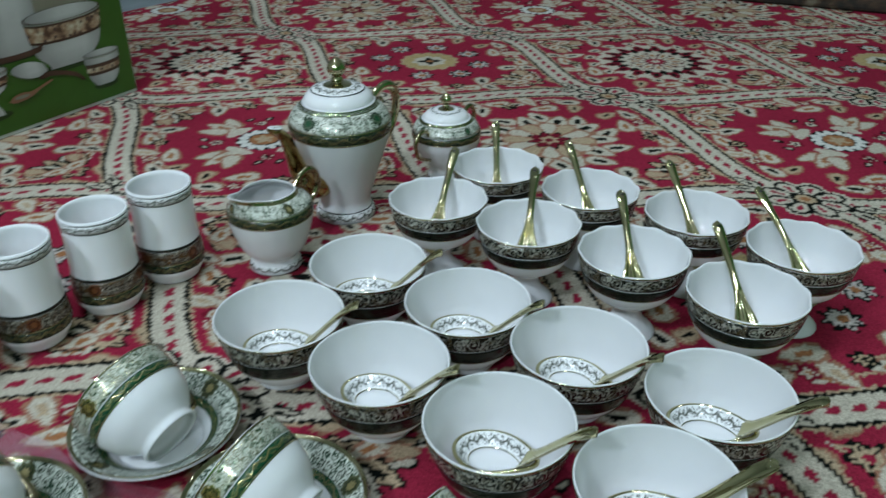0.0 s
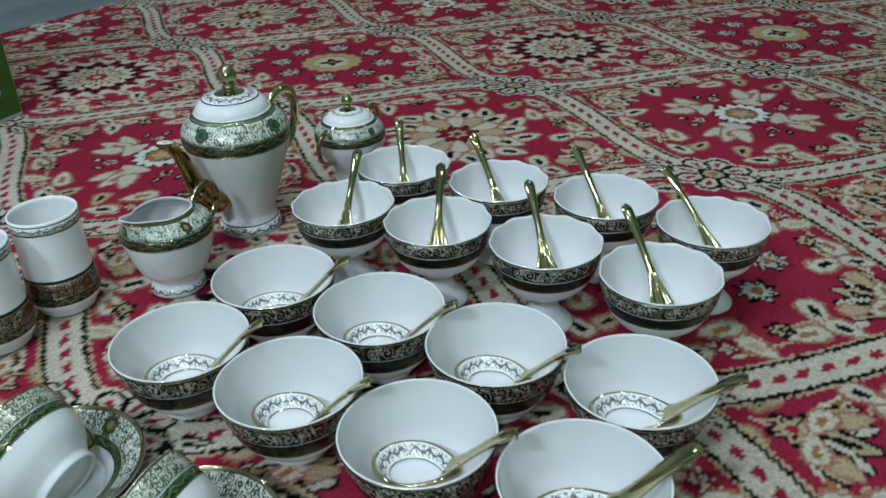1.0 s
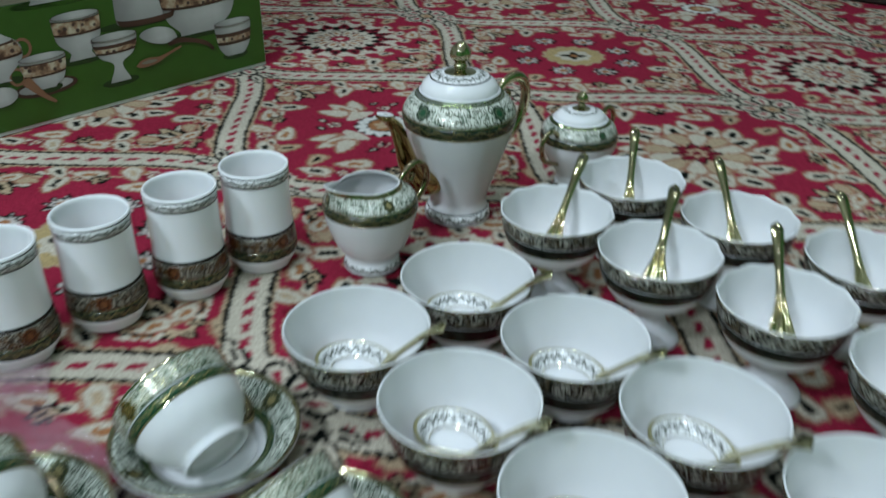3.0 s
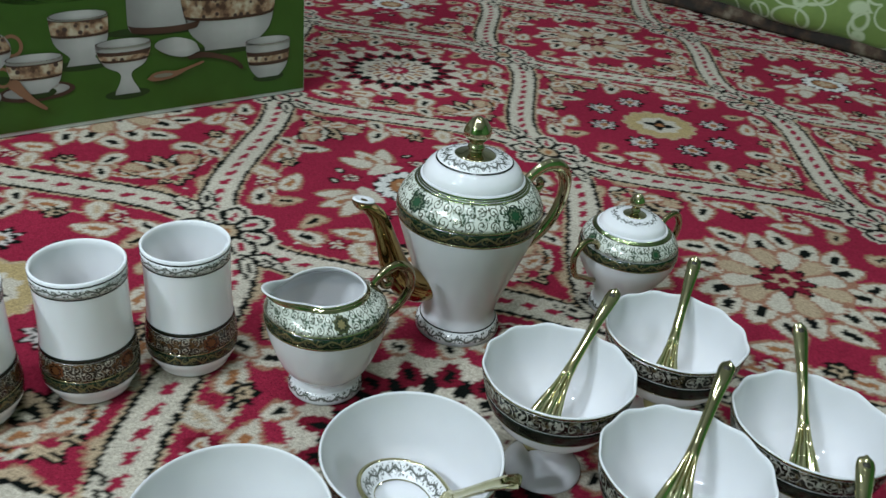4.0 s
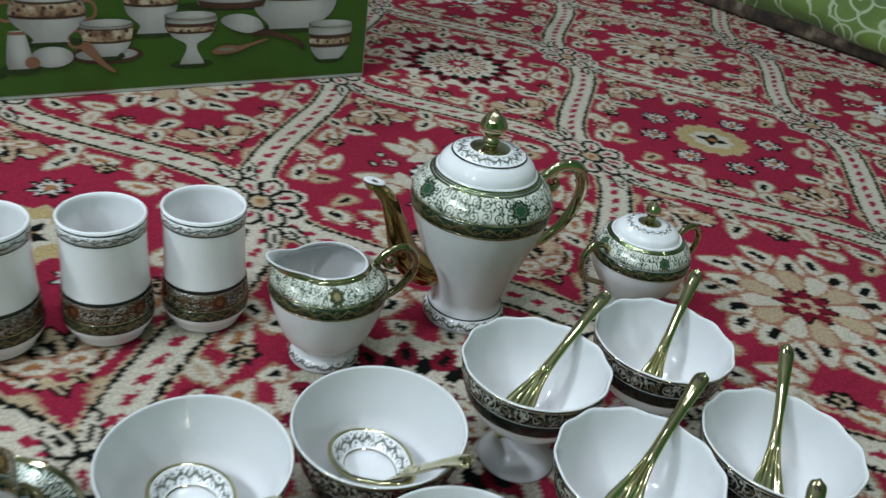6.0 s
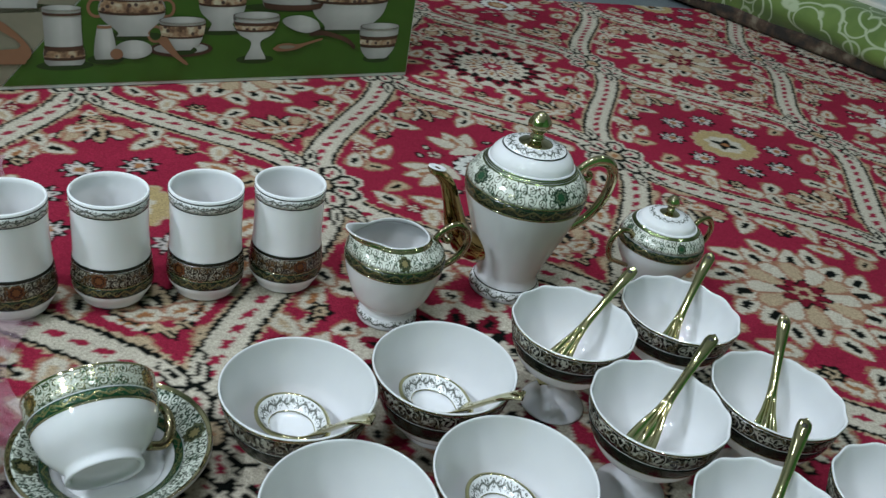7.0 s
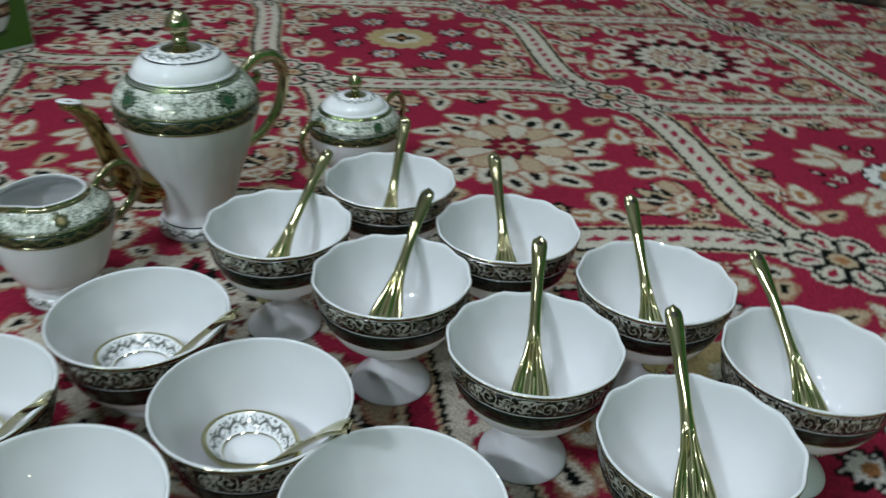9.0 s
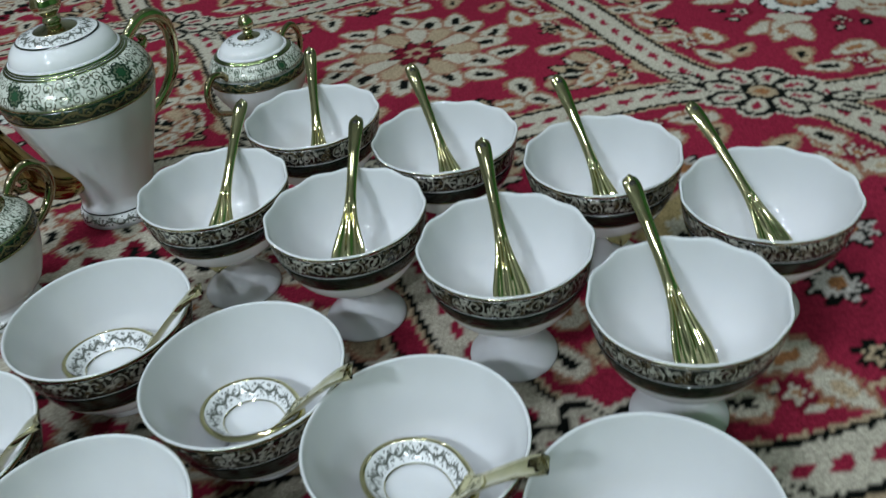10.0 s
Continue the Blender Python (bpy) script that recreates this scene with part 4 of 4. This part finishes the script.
def creamer():
    out = spline([(0.0, 0.004), (0.025, 0.003), (0.028, 0.0), (0.0303, 0.0015), (0.0298, 0.006), (0.0272, 0.011), (0.0262, 0.0155), (0.0362, 0.027), (0.0442, 0.048), (0.0482, 0.064), (0.0490, 0.073), (0.0468, 0.083),
                  (0.0405, 0.0915), (0.0378, 0.0960), (0.0385, 0.1000)], 5)

    def lip(r, z, a):
        k = max(0.0, min(1.2, (z - 0.074) / 0.026)) ** 1.7 if r > 0.02 else 0.0
        c = max(0.0, math.cos(a)) ** 5
        pinch = 1 - 0.10 * k * math.exp(-((abs(math.atan2(math.sin(a), math.cos(a))) - 0.75) / 0.3) ** 2)
        back = max(0.0, -math.cos(a)) ** 2
        r = r * pinch + 0.015 * k * c - 0.0075 * k * back
        return r * math.cos(a), r * math.sin(a) * (1 - 0.24 * min(1.0, k)), z - 0.0048 * k + 0.0095 * k * c - 0.0015 * k * back
    thing = empty("creamer", pose(0.0105, 1.0165, 0, 0, 0, TURN + 1), "white porcelain milk jug with green leaf band and gold handle", "creamer")
    part("body", lathe("body", shell(out, 0.002), 96, lip), WHITE, thing)
    part("floral_band", lathe("floral_band", strip(out, 0.0800, 0.0945), 96, lip), FLORAL_JUG, thing, "gold leaf print band")
    part("green_band", lathe("green_band", strip(out, 0.0700, 0.0790), 96, lip), GREEN, thing, "green vine band")
    part("gold_line", lathe("gold_line", strip(out, 0.0685, 0.0700, 0.0004), 96, lip), GOLD, thing, "gold line")
    part("gold_line", lathe("gold_line", strip(out, 0.0790, 0.0800, 0.0004), 96, lip), GOLD, thing, "gold line")
    part("gold_collar", lathe("gold_collar", strip(out, 0.0945, 0.0975, 0.0005), 96, lip), GOLD, thing, "gold collar")
    part("gold_rim", lathe("gold_rim", strip(out, 0.0978, 0.0998, 0.0004), 96, lip), GOLD, thing, "gold rim")
    part("scroll_band", lathe("scroll_band", strip(out, 0.0012, 0.0108), 72), THIN_SCROLL, thing, "thin scroll print on the foot")
    path = spline([(-0.040, 0, 0.0840), (-0.050, 0, 0.0945), (-0.063, 0, 0.0985), (-0.0745, 0, 0.0900), (-0.0765, 0, 0.0745), (-0.066, 0, 0.0590), (-0.0465, 0, 0.0475)], 6)
    part("handle", sweep("handle", path, [0.0036, 0.0040, 0.0044, 0.0042, 0.0038, 0.0034], [0.0032, 0.0036, 0.0040, 0.0038, 0.0034, 0.0030], 14, up=(0, 1, 0)), GOLD_HANDLE, thing, "gold loop handle")
    part("curl", sweep("curl", spline([(-0.046, 0, 0.091), (-0.050, 0, 0.0835), (-0.055, 0, 0.0815), (-0.0575, 0, 0.085), (-0.055, 0, 0.089)], 5), [0.0024, 0.0034, 0.0024], None, 10, up=(0, 1, 0)), GOLD_HANDLE, thing, "gold curl under the handle")
    return thing


def sugar_bowl():
    out = spline([(0.0, 0.004), (0.022, 0.003), (0.025, 0.0), (0.0268, 0.0015), (0.0258, 0.008), (0.0235, 0.015), (0.0255, 0.023), (0.036, 0.038), (0.0448, 0.054), (0.0474, 0.066), (0.0470, 0.073), (0.0440, 0.081),
                  (0.0385, 0.0880), (0.0345, 0.0905), (0.0335, 0.0920)], 5)
    thing = empty("sugar_bowl", pose(0.180, 1.279, 0, 0, 0, TURN + 5), "white porcelain sugar bowl with lid, leaf band and gold handles", "sugar bowl")
    part("body", lathe("body", shell(out, 0.002), 72), WHITE, thing)
    part("floral_band", lathe("floral_band", strip(out, 0.0762, 0.0885), 72), FLORAL_SUGAR, thing, "gold leaf print band")
    part("green_band", lathe("green_band", strip(out, 0.0672, 0.0755), 72), GREEN, thing, "dark green band")
    part("gold_line", lathe("gold_line", strip(out, 0.0660, 0.0672, 0.0004), 72), GOLD, thing, "gold line")
    part("gold_collar", lathe("gold_collar", strip(out, 0.0889, 0.0912, 0.0004), 72), GOLD_GREEN, thing, "green gold collar")
    part("scroll_band", lathe("scroll_band", strip(out, 0.0012, 0.0105), 72), THIN_SCROLL, thing, "thin scroll print on the foot")
    lid = part("lid", lathe("lid", spline([(0.0318, 0.0910), (0.0313, 0.0930), (0.0285, 0.0975), (0.0215, 0.1015), (0.0110, 0.1035), (0.0, 0.1038)], 5), 64), WHITE, thing)
    part("scroll_ring", lathe("scroll_ring", [(0.0232, 0.1010), (0.0205, 0.1022), (0.0150, 0.1034)], 64), THIN_SCROLL, lid, "thin scroll print ring")
    finial("knob", 0.1036, 0.60, lid)
    for s in (1, -1):
        loop_handle(s, 0.042, 0.0770, 0.041, 0.042, 0.95, thing)
    return thing


teapot()
creamer()
sugar_bowl()


# ---- the gift carton with its printed picture ----
BOX = Matrix(((-0.409, 0.912, 0, -0.425), (-0.912, -0.409, 0, 1.592), (0, 0, 1, 0), (0, 0, 0, 1)))   # x along the printed face, y out of it


def ink(name, colour, rough=0.4, rounded=0.0):
    """Printing ink; rounded inks are printed darker towards both sides of a shape, as in a photograph of a pot."""
    n = Net(name)
    tone = n.ramp(n.noise(25, 4), (0.3, tuple(c * 0.85 for c in colour)), (0.7, colour))
    if rounded:
        x, _, z = n.split(n.places.outputs["Generated"])
        low = 1 - rounded
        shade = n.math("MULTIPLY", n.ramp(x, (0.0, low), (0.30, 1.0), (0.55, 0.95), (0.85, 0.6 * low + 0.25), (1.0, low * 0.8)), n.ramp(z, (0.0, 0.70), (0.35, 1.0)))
        tone = n.mix(shade, tuple(c * 0.18 for c in colour), tone)
    n.set(colour=tone, rough=rough)
    return n.mat


INK_GREEN, INK_PALE, INK_WHITE, INK_BROWN, INK_AMBER, INK_GREY, BOARD = (ink("printed_green", (0.036, 0.102, 0.009)), ink("printed_pale_olive", (0.22, 0.21, 0.15)), ink("printed_white", (0.50, 0.51, 0.48), 0.4, 0.55),
                                                          ink("printed_brown", (0.080, 0.040, 0.024), 0.4, 0.5), ink("printed_amber", (0.24, 0.12, 0.065)), ink("printed_shadow_green", (0.014, 0.040, 0.006)), ink("white_board_edge", (0.6, 0.62, 0.6), 0.6))


n = Net("printed_floral_band")
spots = n.voronoi(95, "F1")
n.set(colour=n.mix(n.ramp(spots, (0.22, 1.0), (0.34, 0.0)), n.ramp(n.noise(60, 4), (0.38, (0.07, 0.035, 0.02)), (0.50, (0.30, 0.19, 0.11)), (0.64, (0.50, 0.45, 0.32))), (0.05, 0.03, 0.025)), rough=0.4)
INK_FLORAL = n.mat


def flat(name, outline, lift):
    """A flat printed shape on the carton's face, y = lift."""
    verts = [(x, lift, z) for x, z in outline]
    return mesh_from(name, verts, [tuple(range(len(verts)))], False)


def turned(x, z, profile):
    """The outline of a turned pot seen from the front."""
    return [(x - r, z + h) for r, h in profile] + [(x + r, z + h) for r, h in reversed(profile)]


def carton():
    W, H, D = 0.78, 0.42, 0.20
    thing = empty("gift_carton", BOX, "green gift carton printed with a tea set, on the carpet", "box")
    part("carton_body", slab("carton_body", 0.0, W, -D, 0.0, 0.0, H, 0.0015), BOARD, thing, "white board carton")
    part("green_print", flat("green_print", [(0.002, 0.006), (0.630, 0.006), (0.515, 0.135), (0.47, 0.175), (0.002, 0.175)], 0.0010), INK_GREEN, thing, "printed green tablecloth")
    part("pale_print", flat("pale_print", [(0.632, 0.006), (W - 0.002, 0.006), (W - 0.002, H - 0.004), (0.002, H - 0.004), (0.002, 0.176), (0.471, 0.176), (0.517, 0.136)], 0.0010), INK_PALE, thing, "printed pale background")

    def pot(name, x, z, profile, bands, label, k=1.0, lift=0.0016):
        prof = [(r * k, h * k) for r, h in spline(profile, 5)]
        top_r, top_h = prof[-1]
        ob = part(name, flat(name, turned(x, z, prof), lift), INK_WHITE, thing, label)
        part("print_shadow", flat("print_shadow", [(x + prof[0][0] * 1.8 * math.cos(a), z + 0.007 * math.sin(a)) for a in np.linspace(0, 2 * math.pi, 18)[:-1]], lift - 0.0003), INK_GREY, ob)
        for i, (h0, h1, mat) in enumerate(bands):
            R = lambda h: float(np.interp(h, [b for a, b in prof], [a for a, b in prof]))
            bend = [math.pi * j / 12 for j in range(13)]
            low = [(x - R(h0 * k) * math.cos(a), z + h0 * k - 0.11 * R(h0 * k) * math.sin(a)) for a in bend]
            high = [(x + R(h1 * k) * math.cos(a), z + h1 * k - 0.13 * R(h1 * k) * math.sin(a)) for a in bend]
            part("printed_band", flat("printed_band", low + high, lift + 0.0003 + 0.0002 * i), mat, ob, "printed brown band")
        if top_r > 0.015:
            for grow, mat, up in ((1.0, INK_BROWN, 0.0011), (0.96, INK_WHITE, 0.0013)):
                part("printed_mouth", flat("printed_mouth", [(x + grow * top_r * math.cos(a), z + top_h + grow * 0.16 * top_r * math.sin(a)) for a in np.linspace(0, 2 * math.pi, 26)[:-1]], lift + up), mat, ob, "printed pale mouth")
    bowl_p = [(0.014, 0.0), (0.020, 0.003), (0.030, 0.016), (0.0345, 0.036), (0.036, 0.056)]
    cup_p = [(0.013, 0.0), (0.015, 0.003), (0.028, 0.012), (0.035, 0.032), (0.037, 0.05)]
    des_p = [(0.017, 0.0), (0.015, 0.006), (0.008, 0.020), (0.009, 0.030), (0.026, 0.040), (0.035, 0.056), (0.037, 0.070)]
    tum_p = [(0.021, 0.0), (0.026, 0.006), (0.027, 0.02), (0.0245, 0.032), (0.0245, 0.076), (0.026, 0.082)]
    big_p = [(0.040, 0.0), (0.042, 0.008), (0.060, 0.026), (0.068, 0.052), (0.073, 0.085)]
    foot_p = [(0.020, 0.0), (0.017, 0.006), (0.016, 0.012), (0.030, 0.026), (0.034, 0.042), (0.035, 0.062)]
    jug_p = [(0.030, 0.0), (0.028, 0.008), (0.040, 0.03), (0.048, 0.06), (0.046, 0.10), (0.030, 0.13), (0.032, 0.15)]
    pot_p = [(0.028, 0.0), (0.026, 0.008), (0.050, 0.03), (0.056, 0.048), (0.050, 0.064), (0.030, 0.078), (0.012, 0.092), (0.004, 0.105)]
    tall_p = [(0.046, 0.0), (0.050, 0.010), (0.049, 0.05), (0.046, 0.12), (0.044, 0.20)]
    pot("printed_bowl", 0.062, 0.032, bowl_p, [(0.022, 0.042, INK_BROWN), (0.027, 0.036, INK_FLORAL)], "printed small bowl")
    pot("printed_dessert_cup", 0.273, 0.036, des_p, [(0.047, 0.062, INK_BROWN), (0.050, 0.057, INK_FLORAL)], "printed dessert cup")
    pot("printed_tumbler", 0.548, 0.034, tum_p, [(0.010, 0.030, INK_BROWN), (0.014, 0.024, INK_FLORAL), (0.073, 0.077, INK_BROWN)], "printed tumbler")
    pot("printed_large_bowl", 0.120, 0.082, big_p, [(0.048, 0.080, INK_BROWN), (0.052, 0.077, INK_FLORAL)], "printed large bowl")
    pot("printed_footed_cup", 0.326, 0.082, foot_p, [(0.038, 0.059, INK_BROWN), (0.041, 0.058, INK_FLORAL)], "printed footed cup", 1.05)
    pot("printed_jug", 0.215, 0.118, tall_p, [(0.0, 0.010, INK_BROWN)], "printed milk jug")
    pot("printed_sugar_pot", 0.455, 0.075, pot_p, [(0.043, 0.069, INK_BROWN), (0.047, 0.066, INK_FLORAL)], "printed sugar pot", 0.82)
    pot("printed_tureen", 0.63, 0.115, big_p, [(0.058, 0.075, INK_BROWN)], "printed tureen", 1.3, 0.0013)
    pot("printed_teapot", 0.35, 0.17, jug_p, [(0.075, 0.12, INK_BROWN), (0.082, 0.114, INK_FLORAL)], "printed teapot", 1.2, 0.0013)
    for x, z, r in ((0.408, 0.116, 0.013), (0.503, 0.116, 0.013), (0.424, 0.078, 0.012)):
        ring = [(x + r * math.cos(a), z + r * 1.1 * math.sin(a)) for a in np.linspace(0, 2 * math.pi, 25)]
        ring += [(x + r * 0.68 * math.cos(a), z + r * 0.78 * math.sin(a)) for a in np.linspace(2 * math.pi, 0, 25)]
        part("printed_handle", flat("printed_handle", ring, 0.0015), INK_AMBER, thing, "printed golden handle")
    saucer = [(0.387 + 0.047 * math.cos(a), 0.055 + 0.0125 * math.sin(a)) for a in np.linspace(0, 2 * math.pi, 28)[:-1]]
    part("printed_saucer", flat("printed_saucer", saucer, 0.0017), INK_BROWN, thing, "printed saucer")
    saucer = [(0.387 + 0.040 * math.cos(a), 0.056 + 0.0085 * math.sin(a)) for a in np.linspace(0, 2 * math.pi, 28)[:-1]]
    part("printed_saucer", flat("printed_saucer", saucer, 0.0019), INK_WHITE, thing, "printed saucer")
    pot("printed_tea_cup", 0.385, 0.053, cup_p, [(0.023, 0.045, INK_BROWN), (0.026, 0.043, INK_FLORAL)], "printed tea cup", 0.92, 0.0026)
    shaker = [(0.014, 0.0), (0.0155, 0.01), (0.013, 0.03), (0.010, 0.046), (0.009, 0.05)]
    pot("printed_shaker", 0.494, 0.042, shaker, [(0.046, 0.05, INK_AMBER)], "printed salt shaker", 1.0, 0.0027)
    lying_s = [(0.455 + 0.026 * math.cos(a), 0.056 + 0.014 * math.sin(a)) for a in np.linspace(0, 2 * math.pi, 22)[:-1]]
    part("printed_shaker", flat("printed_shaker", lying_s, 0.0033), INK_WHITE, thing, "printed lying pepper shaker")
    knob = [(0.479 + 0.009 * math.cos(a), 0.050 + 0.008 * math.sin(a)) for a in np.linspace(0, 2 * math.pi, 16)[:-1]]
    part("printed_knob", flat("printed_knob", knob, 0.0036), INK_AMBER, thing, "printed brown knob")
    spoon = [(0.246, 0.053), (0.236, 0.060), (0.220, 0.062), (0.206, 0.060), (0.190, 0.063), (0.166, 0.069), (0.165, 0.066), (0.188, 0.059), (0.205, 0.052), (0.222, 0.049), (0.238, 0.049)]
    stem = [(0.186, 0.080), (0.165, 0.082), (0.140, 0.076), (0.118, 0.068), (0.104, 0.055), (0.107, 0.050), (0.118, 0.060), (0.140, 0.069), (0.165, 0.074), (0.184, 0.073)]
    part("printed_ladle_handle", flat("printed_ladle_handle", [tuple(q) for q in spline(stem + stem[:1], 3)][:-1], 0.0031), INK_BROWN, thing, "printed brown ladle handle")
    small = [(0.420, 0.066), (0.415, 0.074), (0.407, 0.073), (0.402, 0.064), (0.390, 0.046), (0.378, 0.034), (0.381, 0.031), (0.396, 0.042), (0.410, 0.055)]
    part("printed_teaspoon", flat("printed_teaspoon", [tuple(q) for q in spline(small + small[:1], 3)][:-1], 0.0040), INK_AMBER, thing, "printed brown teaspoon")
    glint = [(0.223 + 0.014 * math.cos(a), 0.0557 + 0.0028 * math.sin(a)) for a in np.linspace(0, 2 * math.pi, 14)[:-1]]
    part("printed_glint", flat("printed_glint", glint, 0.0037), INK_PALE, thing, "printed pale spoon bowl")
    part("printed_spoon", flat("printed_spoon", [tuple(q) for q in spline(spoon + spoon[:1], 3)][:-1], 0.0034), INK_AMBER, thing, "printed brown spoon")
    ladle = [(0.168, 0.084), (0.176, 0.098), (0.200, 0.106), (0.224, 0.104), (0.232, 0.096), (0.215, 0.084), (0.190, 0.078)]
    part("printed_ladle", flat("printed_ladle", [tuple(q) for q in spline(ladle + ladle[:1], 4)][:-1], 0.0034), INK_WHITE, thing, "printed white ladle")
    tray = [(0.60, 0.038), (0.72, 0.042), (0.72, 0.062), (0.606, 0.060), (0.630, 0.088), (0.665, 0.100), (0.72, 0.102), (0.72, 0.112), (0.655, 0.110), (0.618, 0.094), (0.590, 0.058)]
    part("printed_tray_handle", flat("printed_tray_handle", [tuple(q) for q in spline(tray + tray[:1], 4)][:-1], 0.0034), INK_AMBER, thing, "printed golden tray handle")
    return thing


carton()

# ---- the floor mattress at the back ----
n = Net("green_ring_print_cloth")
cells = n.voronoi(15, "F1")
rings = n.math("MULTIPLY", n.ramp(cells, (0.42, 0.0), (0.45, 1.0)), n.ramp(cells, (0.48, 1.0), (0.51, 0.0)))
arcs = n.voronoi(10.0, "F1", n.mapped((1.0, 1.0, 1.4)))
rings = n.math("MAXIMUM", rings, n.math("MULTIPLY", n.ramp(arcs, (0.50, 0.0), (0.53, 1.0)), n.ramp(arcs, (0.56, 1.0), (0.59, 0.0))))
ground = n.ramp(n.noise(7, 4), (0.3, (0.05, 0.095, 0.012)), (0.7, (0.12, 0.18, 0.03)))
n.set(colour=n.mix(n.math("MULTIPLY", rings, 0.7), ground, (0.38, 0.43, 0.28)), rough=0.8, sheen=0.2)
n.bump(n.noise(25, 4), 0.4, 0.006)
CLOTH = n.mat
n = Net("brown_floral_cloth")
n.set(colour=n.ramp(n.noise(22, 4), (0.42, (0.018, 0.014, 0.010)), (0.56, (0.06, 0.035, 0.02)), (0.70, (0.16, 0.13, 0.09))), rough=0.9)
n.bump(n.noise(30, 4), 0.5, 0.005)
HEM = n.mat
n = Net("peach_print_cloth")
n.set(colour=n.ramp(n.voronoi(7, "F1"), (0.25, (0.50, 0.33, 0.20)), (0.45, (0.46, 0.44, 0.38)), (0.7, (0.36, 0.42, 0.40))), rough=0.85)
PEACH = n.mat
MAT_POSE = Matrix(((0.957, 0.29, 0, -0.05), (-0.29, 0.957, 0, 2.66), (0, 0, 1, 0), (0, 0, 0, 1)))


def mattress():
    thing = empty("floor_mattress", MAT_POSE, "green ring-printed floor mattress with a brown hem, on the carpet", "mattress")
    prof = spline([(0.03, 0.018), (0.0, 0.032), (-0.010, 0.068), (0.008, 0.108), (0.045, 0.124), (0.12, 0.130)], 5)
    verts, faces = [], []
    xs = np.linspace(-0.65, 1.5, 60)
    for x in xs:
        for k, (y, z) in enumerate(prof):
            wob = 0.006 * math.sin(x * 9 + k * 0.4) + 0.004 * math.sin(x * 23)
            verts.append((x, y + wob, z + 0.5 * wob * min(1.0, k / 8)))
    m = len(prof)
    for i in range(len(xs) - 1):
        for k in range(m - 1):
            faces.append((i * m + k, (i + 1) * m + k, (i + 1) * m + k + 1, i * m + k + 1))
    part("side_cloth", mesh_from("side_cloth", verts, faces), CLOTH, thing, "green cloth with pale rings")
    part("hem", slab("hem", -0.65, 1.5, 0.0, 0.9, 0.0, 0.040, 0.012, 3), HEM, thing, "brown floral hem")
    part("core", slab("core", -0.64, 1.49, 0.03, 0.9, 0.036, 0.118, 0.02, 3), CLOTH, thing)
    part("top_sheet", slab("top_sheet", -0.65, 1.5, 0.10, 0.9, 0.117, 0.137, 0.008, 3), PEACH, thing, "peach printed top sheet")
    return thing


mattress()

# ---- thin pink plastic wrapping under the saucers ----
n = Net("clear_pink_plastic_film")
n.set(colour=n.ramp(n.noise(12, 5), (0.3, (0.38, 0.19, 0.25)), (0.7, (0.52, 0.38, 0.42))), rough=0.06, specular=1.0,
      alpha=n.ramp(n.noise(9, 5), (0.42, 0.12), (0.64, 0.50)))
n.bump(n.noise(48, 5, n.mapped((0.5, 1.6, 1.0))), 1.0, 0.008)
FILM = n.mat


def plastic_sheet():
    verts, faces = [], []
    nu, nv = 200, 50
    P0, P1 = Vector((-0.50, 0.905, 0)), Vector((0.235, 0.500, 0))
    way = (P1 - P0).normalized()
    side = Vector((way.y, -way.x, 0))
    for i in range(nu + 1):
        for j in range(nv + 1):
            u, v = i / nu, j / nv
            p = P0 + (P1 - P0) * u + side * (v * 0.155 - 0.015 + 0.012 * math.sin(u * 15) + 0.006 * math.sin(u * 41 + 1))
            near = 1.0 if u < 0.45 else 0.3
            z = 0.0016 + near * 0.007 * max(0.0, noise.noise((p.x * 16, p.y * 16, 3.0))) + near * 0.008 * abs(noise.noise((p.x * 38, p.y * 38, 8.0))) + 0.004 * abs(noise.noise((p.x * 75, p.y * 110, 5.0)))
            verts.append((p.x, p.y, z))
    for i in range(nu):
        for j in range(nv):
            a = i * (nv + 1) + j
            faces.append((a, a + nv + 1, a + nv + 2, a + 1))
    me = mesh_from("plastic_sheet", verts, faces)
    me.materials.append(FILM)
    tagged(new("plastic_sheet", me), "crumpled clear pink plastic film lying on the carpet", "plastic sheet")


plastic_sheet()
